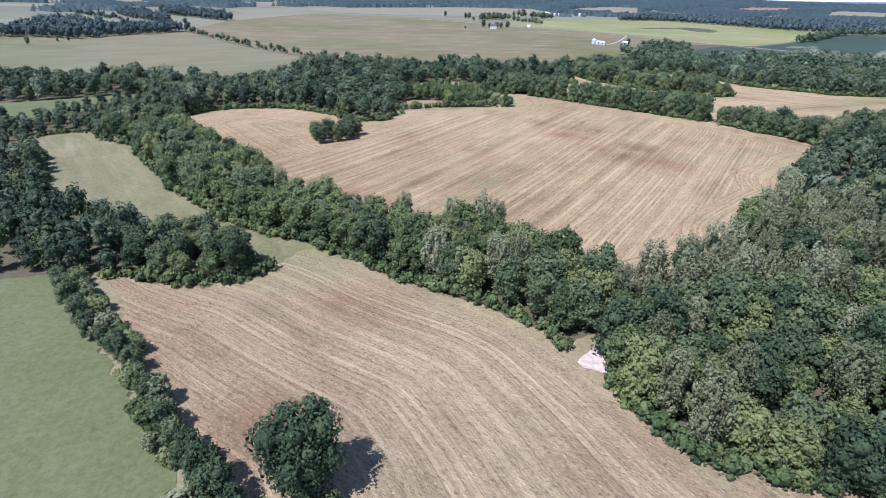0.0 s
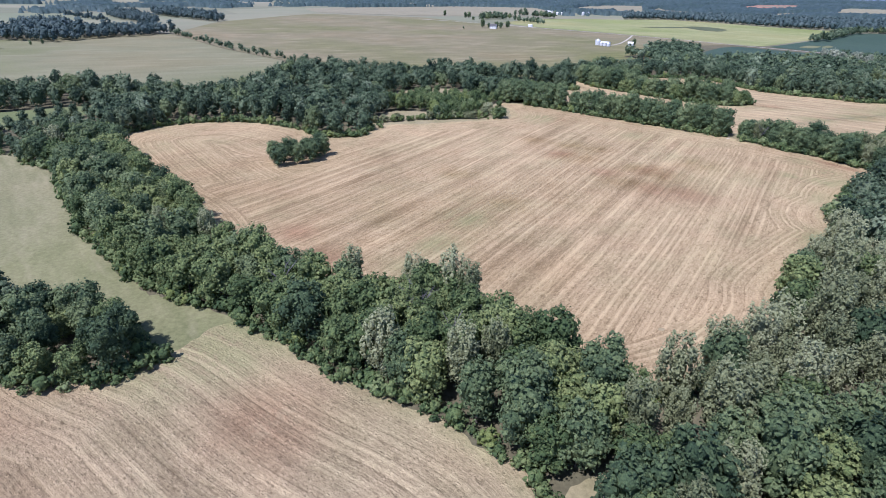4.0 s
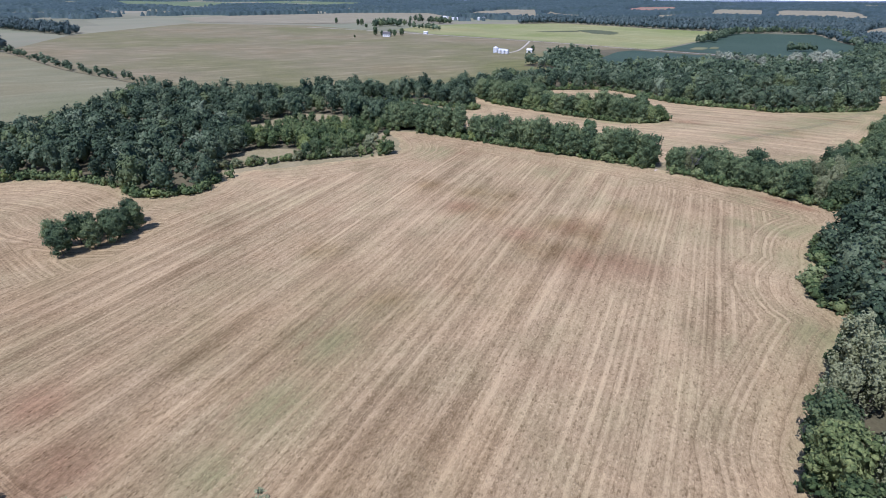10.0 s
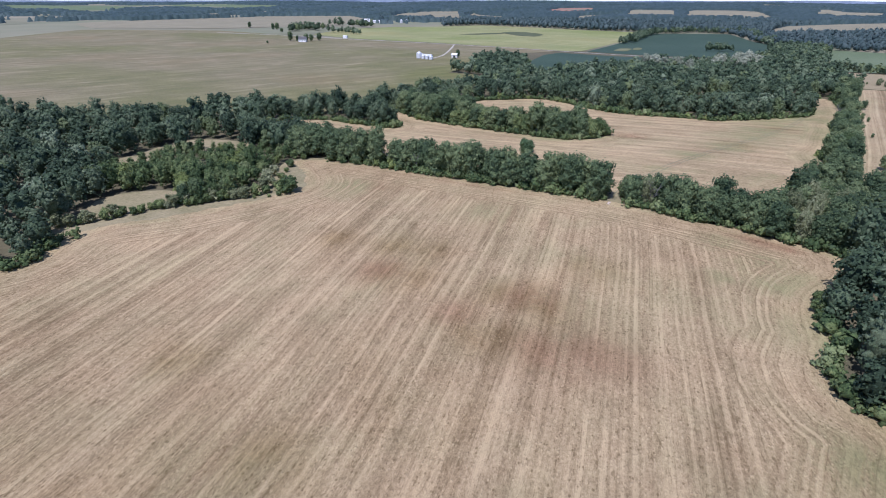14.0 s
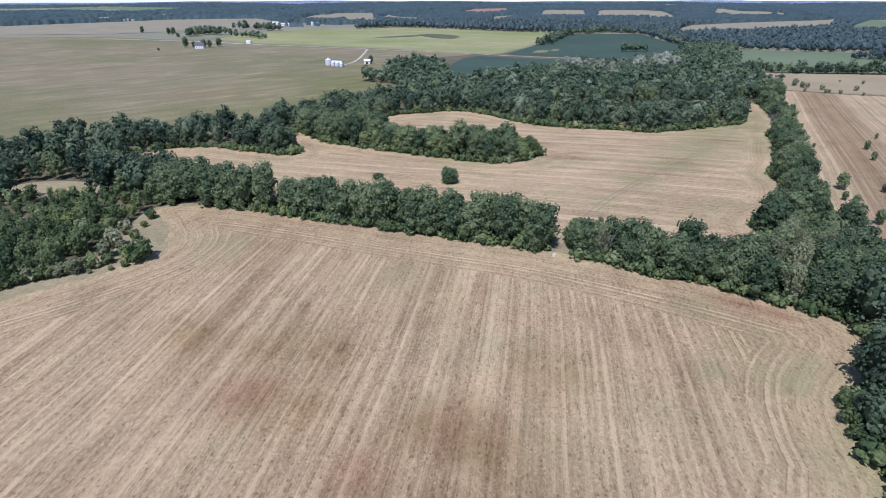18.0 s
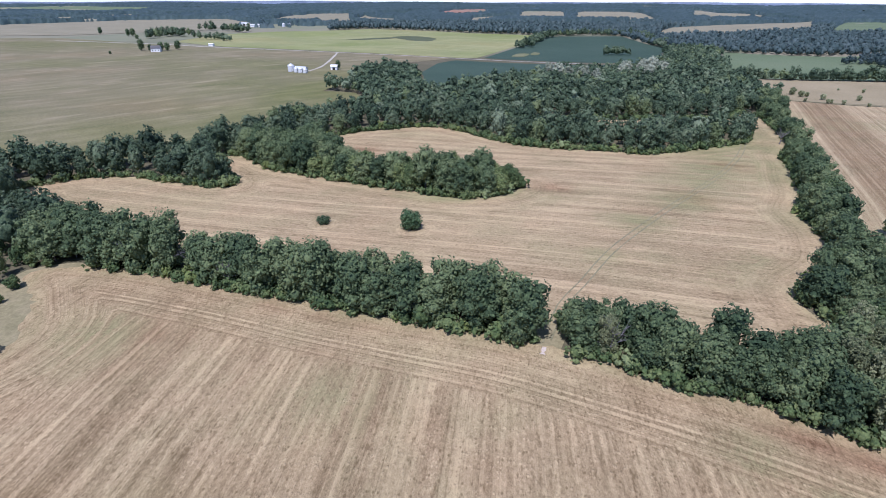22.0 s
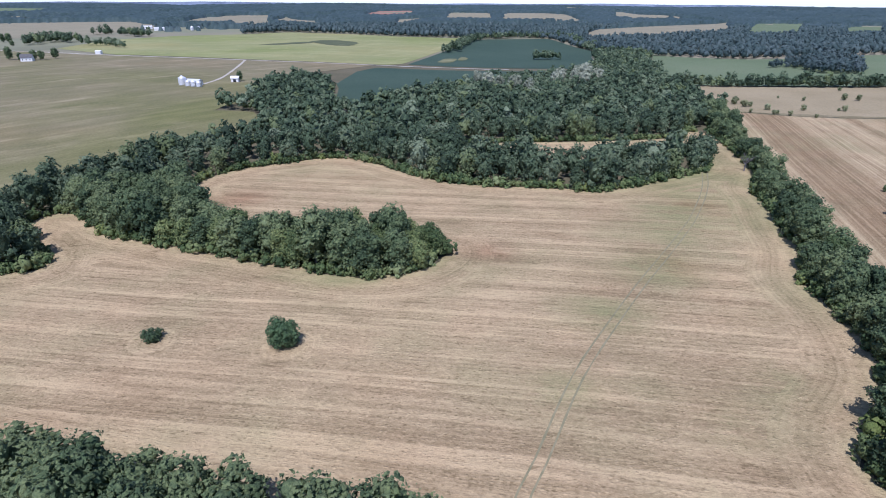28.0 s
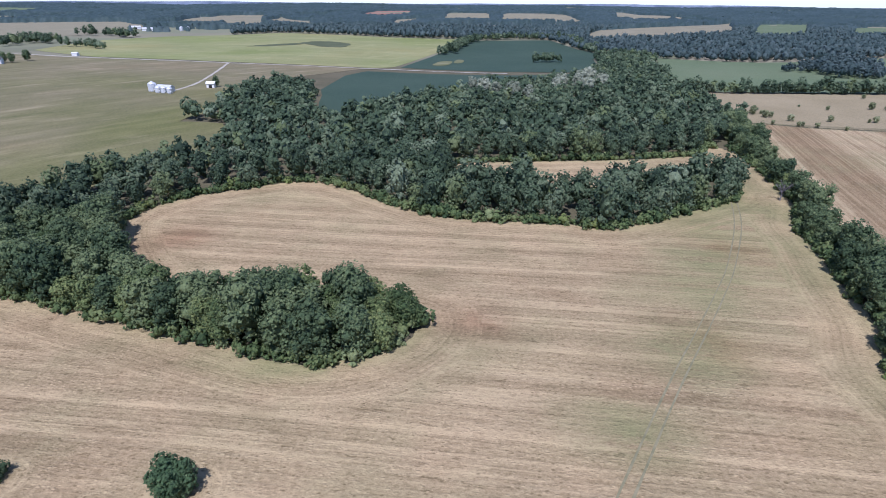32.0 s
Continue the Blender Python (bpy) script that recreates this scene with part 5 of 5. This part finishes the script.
def undergrowth(field, seed, label, material):
    """Low brush along the rim of a field where wood stands behind it."""
    rng = np.random.default_rng(seed)
    spots = []
    q = np.roll(field, -1, 0)
    turn = 1 if (field[:, 0] * q[:, 1] - q[:, 0] * field[:, 1]).sum() > 0 else -1
    for a, b in zip(field, np.roll(field, -1, 0)):
        d = b - a
        n = np.hypot(*d)
        out = np.array([d[1], -d[0]]) / max(n, 1e-6) * turn
        for u in np.arange(0, 1, 1.9 / max(n, 1.9)):
            spots.append(a + u * d + out * rng.uniform(0.0, 2.8) + rng.uniform(-0.5, 0.5, 2))
    s = np.array(spots)
    keep = np.zeros(len(s), bool)
    for w in WOODS:
        keep |= inside(w, s[:, 0], s[:, 1]) | (rim_distance(w, s[:, 0], s[:, 1]) < 2.5)
    for f in FIELDS:
        keep &= ~(inside(f, s[:, 0], s[:, 1]) & (rim_distance(f, s[:, 0], s[:, 1]) > 0.7))
    s = off_gate(off_gate(s[keep], GATE[:2], 3.0), [(138, 293), (141.5, 297), (147, 304)], 1.8)
    s = s[~inside(solid["front"], s[:, 0], s[:, 1])]
    if len(s):
        tagged(woodland("undergrowth", s, BUSHES, seed + 1, label, 0.65, 1.6, material), category="shrubs")


for i in (0, 1, 2, 3, 4):
    undergrowth(FIELDS[i], 400 + 2 * i, "low tangled green brush along the edge of a field", M_BRUSH)
MIDDLE = wood_models(8, 260, 13.0, 6.0, 0.2, 2, 20, 0.9, core=ICO1, knob=OCTA, cut=0.25, airy=0.95, clump=1.9)
FAR_EAST = [(832, 818), (854, 730), (870, 694), (902, 669), (962, 649), (1046, 616), (1100, 570), (1500, 500), (1900, 800), (1500, 1050), (1200, 1350), (1000, 1380), (875, 1190), (905, 1105), (840, 960)]
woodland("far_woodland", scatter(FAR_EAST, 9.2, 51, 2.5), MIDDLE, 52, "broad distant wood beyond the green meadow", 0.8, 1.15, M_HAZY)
HILL_WOOD = [(-560, 708), (-500, 720), (-447, 704), (-430, 760), (-404, 802), (-374, 858), (-430, 872), (-470, 832), (-560, 900), (-600, 975), (-640, 930), (-560, 800), (-600, 740)]
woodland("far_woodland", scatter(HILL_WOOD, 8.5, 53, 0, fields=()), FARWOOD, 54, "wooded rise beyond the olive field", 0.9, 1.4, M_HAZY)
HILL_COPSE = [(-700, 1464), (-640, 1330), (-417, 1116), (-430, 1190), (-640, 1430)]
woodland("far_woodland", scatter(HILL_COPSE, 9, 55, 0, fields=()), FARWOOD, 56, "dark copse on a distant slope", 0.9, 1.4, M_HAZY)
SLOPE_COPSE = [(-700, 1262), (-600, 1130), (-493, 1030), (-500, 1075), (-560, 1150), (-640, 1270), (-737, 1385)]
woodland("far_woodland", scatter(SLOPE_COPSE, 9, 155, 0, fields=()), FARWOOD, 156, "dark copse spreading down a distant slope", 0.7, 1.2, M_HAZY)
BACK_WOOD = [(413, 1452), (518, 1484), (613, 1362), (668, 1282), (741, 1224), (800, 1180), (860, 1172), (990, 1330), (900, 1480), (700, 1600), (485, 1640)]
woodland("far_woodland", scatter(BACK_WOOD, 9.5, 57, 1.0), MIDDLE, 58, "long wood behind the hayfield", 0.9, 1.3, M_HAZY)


def ripple(x, y, seed):
    """Smooth uneven values round nought, from a few crossed waves."""
    rng = np.random.default_rng(seed)
    out = 0
    for k in range(9):
        a, f = rng.uniform(0, 6.283), 1.45 ** k / 900
        out = out + np.sin((x * math.cos(a) + y * math.sin(a)) * f * 6.283 + rng.uniform(0, 6.283)) / 1.22 ** k
    return out / 3


# unbroken canopies with openings, reaching to the horizon
rng = np.random.default_rng(61)
az, reach = np.radians(np.linspace(-56, 90, 960)), np.geomspace(1380, 4770, 132)
A, R = np.meshgrid(az, reach)
R = R * (1 + rng.normal(0, 0.0025, R.shape))
X, Y = 100 + R * np.sin(A), 200 + R * np.cos(A)
wooded = ripple(X, Y * 1.6, 5) + 0.35 * np.clip((R - 1500) / 1500, -0.6, 1) + 0.3 * np.clip(np.degrees(A) / 25, -1, 1) * np.clip((4200 - R) / 2000, 0, 1) > 0.0
wooded &= (R > 1600 + 260 * ripple(X * 2.5, Y * 2.5, 12)) | ((np.degrees(A) > 40) & (R > 1420))
for f in FIELDS:
    if f[:, 1].max() > 700:
        i = np.flatnonzero(wooded.ravel() & (X.ravel() > f[:, 0].min()) & (X.ravel() < f[:, 0].max()) & (Y.ravel() > f[:, 1].min()) & (Y.ravel() < f[:, 1].max()))
        wooded.ravel()[i[inside(f, X.ravel()[i], Y.ravel()[i])]] = False
lumps = np.abs(rng.normal(0, 1, X.shape))
Z = land(X, Y) + np.where(wooded, 8.0 + 2.6 * np.minimum(lumps, 2) + 2.0 * ripple(X * 6, Y * 6, 8), -1.5)
cols, rows_ = len(az), len(reach)
cell = (np.arange(rows_ - 1)[:, None] * cols + np.arange(cols - 1)[None, :]).ravel()
quads = np.stack([cell, cell + 1, cell + 1 + cols, cell + cols], 1)
quads = quads[wooded.ravel()[quads].any(1)]
used, back = np.unique(quads, return_inverse=True)
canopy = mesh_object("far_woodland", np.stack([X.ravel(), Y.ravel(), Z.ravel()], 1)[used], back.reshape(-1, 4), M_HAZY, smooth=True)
att = canopy.data.attributes.new("tone", "FLOAT", "POINT")
att.data.foreach_set("value", np.clip(0.45 + 0.3 * ripple(X * 2, Y * 2, 9) + rng.normal(0, 0.28, X.shape), 0, 1).ravel()[used].astype(np.float32))
tagged(canopy, "scattered woods reaching to the horizon", "woodland", kind="stuff")

HEDGE_FAR = [(556, 590), (569, 578), (582, 560), (602, 546), (619, 530), (640, 516), (658, 502), (692, 479), (740, 452), (812, 418)]
GREEN_CLUMP = [(785, 618), (840, 618), (915, 632), (945, 606), (830, 540), (790, 525), (770, 552), (800, 590)]


def row(points, spacing, seed, spread):
    rng = np.random.default_rng(seed)
    p, out = np.array(points, float), []
    for a, b in zip(p[:-1], p[1:]):
        for u in np.arange(0, 1, spacing / np.hypot(*(b - a))):
            out.append(a + u * (b - a) + rng.uniform(-spread, spread, 2))
    return np.array(out)


woodland("tree_row", row(HEDGE_FAR, 1.5, 71, 4), FARWOOD, 72, "ragged row of trees before a green meadow", 0.42, 0.95)
woodland("far_woodland", scatter(GREEN_CLUMP, 6.5, 73, 0, fields=()), FARWOOD, 74, "dark tree clump in a green meadow", 0.65, 1.0, M_HAZY)
woodland("tree_row", row([(-760, 1235), (-700, 1180), (-608, 1098)], 6, 173, 10), FARWOOD, 174, "line of trees across a distant pasture", 0.5, 1.0, M_HAZY)
woodland("tree_row", row([(-378, 858), (-302, 762), (-238, 682), (-181, 618), (-142, 583), (-120, 566)], 5.5, 75, 4), FARWOOD, 76, "thin fence-line trees and bushes between two fields", 0.15, 0.66)
woodland("far_woodland", row([(659, 872), (673, 866), (689, 857)], 4, 77, 4), FARWOOD, 78, "small tree clump in the soybean field", 0.7, 1.0)
woodland("far_woodland", row([(590, 1002), (624, 1015), (700, 1100), (787, 1164), (858, 1162), (912, 1131), (935, 1085), (845, 955), (824, 918)], 4.5, 79, 8), FARWOOD, 80, "trees round the soybean field", 0.7, 1.1)
woodland("far_woodland", row([(75, 1323), (105, 1430), (122, 1370), (142, 1357)], 5, 81, 14), FARWOOD, 82, "copse by the farm lane", 0.8, 1.3)
woodland("tree_row", row([(144, 1287), (171, 1251), (190, 1204)], 7, 83, 4), FARWOOD, 84, "hedge of trees by the hayfield", 0.6, 1.0)
woodland("far_woodland", row([(178, 1549), (201, 1537), (216, 1531), (241, 1450), (254, 1474)], 6, 85, 8), FARWOOD, 86, "dark trees round a distant farmstead", 0.8, 1.3)

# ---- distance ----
# backdrop ridge with its blue haze painted into the base colour
m, t, p = mat("haze_painted_ridge")
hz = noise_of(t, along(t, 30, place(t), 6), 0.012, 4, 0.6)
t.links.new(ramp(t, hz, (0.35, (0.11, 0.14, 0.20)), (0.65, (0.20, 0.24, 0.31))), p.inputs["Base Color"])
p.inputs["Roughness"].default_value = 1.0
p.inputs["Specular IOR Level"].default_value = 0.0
az = np.radians(np.linspace(-75, 105, 241))
rng = np.random.default_rng(91)
ridge = 30 + 3.5 * np.sin(az * 9) + 2.0 * np.sin(az * 31 + 1) + rng.normal(0, 0.5, len(az))
ring = []
for r, lift in ((4780, -14.0), (4800, 1.0), (4885, 0.0)):
    top = ridge if lift > 0 else (np.full(len(az), lift) if lift < 0 else np.full(len(az), -14.0))
    ring.append(np.stack([100 + r * np.sin(az), 200 + r * np.cos(az), top], 1))
n = len(az)
i = np.arange(n - 1)
quads = np.concatenate([np.stack([i + k * n, i + 1 + k * n, i + 1 + (k + 1) * n, i + (k + 1) * n], 1) for k in (0, 1)])
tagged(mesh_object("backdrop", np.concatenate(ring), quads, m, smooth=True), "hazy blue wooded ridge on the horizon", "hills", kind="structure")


# ---- farm buildings ----
def lathe(profile, sides=24):
    v, f = [], []
    for r, z in profile:
        for k in range(sides):
            a = 2 * math.pi * k / sides
            v.append((r * math.cos(a), r * math.sin(a), z))
    for i in range(len(profile) - 1):
        for k in range(sides):
            j, l = i * sides + k, i * sides + (k + 1) % sides
            f.append([j, l, l + sides, j + sides])
    return np.array(v), np.array(f)


def block(x0, y0, z0, x1, y1, z1):
    v = np.array([(x, y, z) for z in (z0, z1) for x, y in ((x0, y0), (x1, y0), (x1, y1), (x0, y1))], float)
    f = np.array([(3, 2, 1, 0), (4, 5, 6, 7), (0, 1, 5, 4), (1, 2, 6, 5), (2, 3, 7, 6), (3, 0, 4, 7)])
    return v, f


def grain_bin(x, y, radius, height, label):
    thing = tagged(new("grain_bin"), label, "grain bin", "grain bins")
    rings = []
    steps = int(height / 0.8)
    for k in range(steps):
        z = height * k / steps
        rings += [(radius, z), (radius + 0.05, z + 0.4 * height / steps)]
    rings.append((radius, height))
    mesh_object("wall", *lathe([(0.01, 0)] + rings, 28), M_STEEL, thing, smooth=False)
    mesh_object("roof", *lathe([(radius + 0.18, height - 0.12), (radius + 0.15, height + 0.02), (0.45, height + radius * 0.52), (0.01, height + radius * 0.55)], 28), M_STEEL, thing)
    mesh_object("cap", *lathe([(0.42, height + radius * 0.5), (0.46, height + radius * 0.5 + 0.35), (0.01, height + radius * 0.5 + 0.5)], 12), M_STEEL, thing)
    mesh_object("door", *block(-0.35, -radius - 0.09, 0.5, 0.35, -radius + 0.1, 1.9), M_WHITE, thing)
    mesh_object("ladder", *join([block(s, -radius - 0.22, 1.9, s + 0.05, -radius - 0.16, height) for s in (-0.3, 0.25)] +
                                [block(-0.3, -radius - 0.21, z, 0.3, -radius - 0.17, z + 0.05) for z in np.arange(2.1, height, 0.5)]), M_STEEL, thing)
    thing.matrix_basis = pose(x, y, float(land(x, y)) + 0.3, 0, 0, 15)
    return thing


def gabled(name, label, category, x, y, turn, long, wide, eaves, ridge, wall, roofing, opening=None, windows=(), group=""):
    """A house or shed: walls with gables, an overhanging roof of two slopes, openings and windows."""
    thing = tagged(new(name), label, category, group)
    a, b = long / 2, wide / 2
    v = np.array([(-a, -b, -0.4), (a, -b, -0.4), (a, b, -0.4), (-a, b, -0.4), (-a, -b, eaves), (a, -b, eaves), (a, b, eaves), (-a, b, eaves), (-a, 0, ridge), (a, 0, ridge)], float)
    mesh_object("wall", v, [[0, 1, 5, 4], [2, 3, 7, 6], [1, 2, 6, 9, 5], [3, 0, 4, 8, 7]], wall, thing)
    for s in (-1, 1):
        e, o = 0.5, 0.5 * (ridge - eaves) / b
        under = np.array([(-a - e, s * (b + e), eaves - o), (a + e, s * (b + e), eaves - o), (a + e, 0, ridge), (-a - e, 0, ridge)], float) + np.array([0, 0, 0.03])
        top = under + np.array([0, 0, 0.16])
        mesh_object("roof", np.concatenate([under, top]), [[0, 1, 2, 3], [4, 5, 6, 7], [0, 1, 5, 4], [1, 2, 6, 5], [2, 3, 7, 6], [3, 0, 4, 7]], roofing, thing)
    if opening:
        lo, hi, top = opening
        # no real opening: a dark block paints the shade of the bay
        mesh_object("doorway", *block(lo, -b - 0.04, 0.0, hi, -b + 0.3, top), M_INSIDE_SHADE, thing)
    for wx, wz in windows:
        frame_ob = mesh_object("window", *block(wx - 0.55, -b - 0.05, wz, wx + 0.55, -b + 0.1, wz + 1.3), M_WHITE, thing)
        mesh_object("pane", *block(wx - 0.45, -b - 0.07, wz + 0.1, wx + 0.45, -b, wz + 1.2), M_INSIDE_SHADE, frame_ob)
    thing.matrix_basis = pose(x, y, float(land(x, y)) + 0.25, 0, 0, turn)
    return thing


grain_bin(192, 768, 3.0, 5.5, "tall round white steel grain bin")
grain_bin(194.6, 759.5, 2.1, 3.8, "small round white steel grain bin")
grain_bin(197.8, 755.5, 2.1, 3.8, "small round white steel grain bin")
grain_bin(201.2, 752.0, 2.0, 3.4, "small round white steel grain bin beside the shed")
gabled("machine_shed", "long white metal machine shed with dark open bay", "shed", 200.0, 764, -48, 12, 6, 3.2, 4.6, M_STEEL, M_STEEL, (1.5, 6, 3.2))
gabled("farm_shed", "small white painted farm shed by a tree", "shed", 234, 771, -30, 6, 5, 3.2, 4.6, M_WHITE, M_WHITE, (-1.2, 1.2, 2.4))
gabled("farmhouse", "distant white farmhouse among trees", "house", 82, 1052, -15, 11, 8, 4.2, 7.2, M_WHITE, M_DARKROOF, None, ((-3.5, 1.2), (0, 1.2), (3.5, 1.2)))
gabled("barn", "far white barn with a pale roof", "barn", 286, 1743, -10, 20, 11, 4.5, 7, M_WHITE, M_STEEL, (-3, 3, 4.5), group="far barns")
gabled("barn", "low far white barn with a pale roof", "barn", 300, 1668, -10, 20, 10, 4, 6.5, M_WHITE, M_STEEL, None, group="far barns")
gabled("farm_shed", "small white shed beside the road", "shed", 154, 1119, -40, 7, 4, 2.8, 3.8, M_WHITE, M_WHITE)
grain_bin(361, 1640, 3.6, 7, "far pale steel grain bin")
grain_bin(373, 1634, 3.6, 7, "far pale steel grain bin")
for x, y, s in ((65, 1076, 1.0), (108, 1071, 0.85), (88, 1062, 0.8), (95, 1058, 0.75), (75, 1064, 0.6), (42, 1406, 0.9), (50, 1395, 1.0), (57, 1315, 0.6), (-6, 1493, 0.9), (238, 772, 0.62), (31, 1037, 0.35), (-460, 638, 0.6), (-452, 676, 0.35), (-448, 690, 0.4)):
    plant("oak", x, y, s, 31 * x)
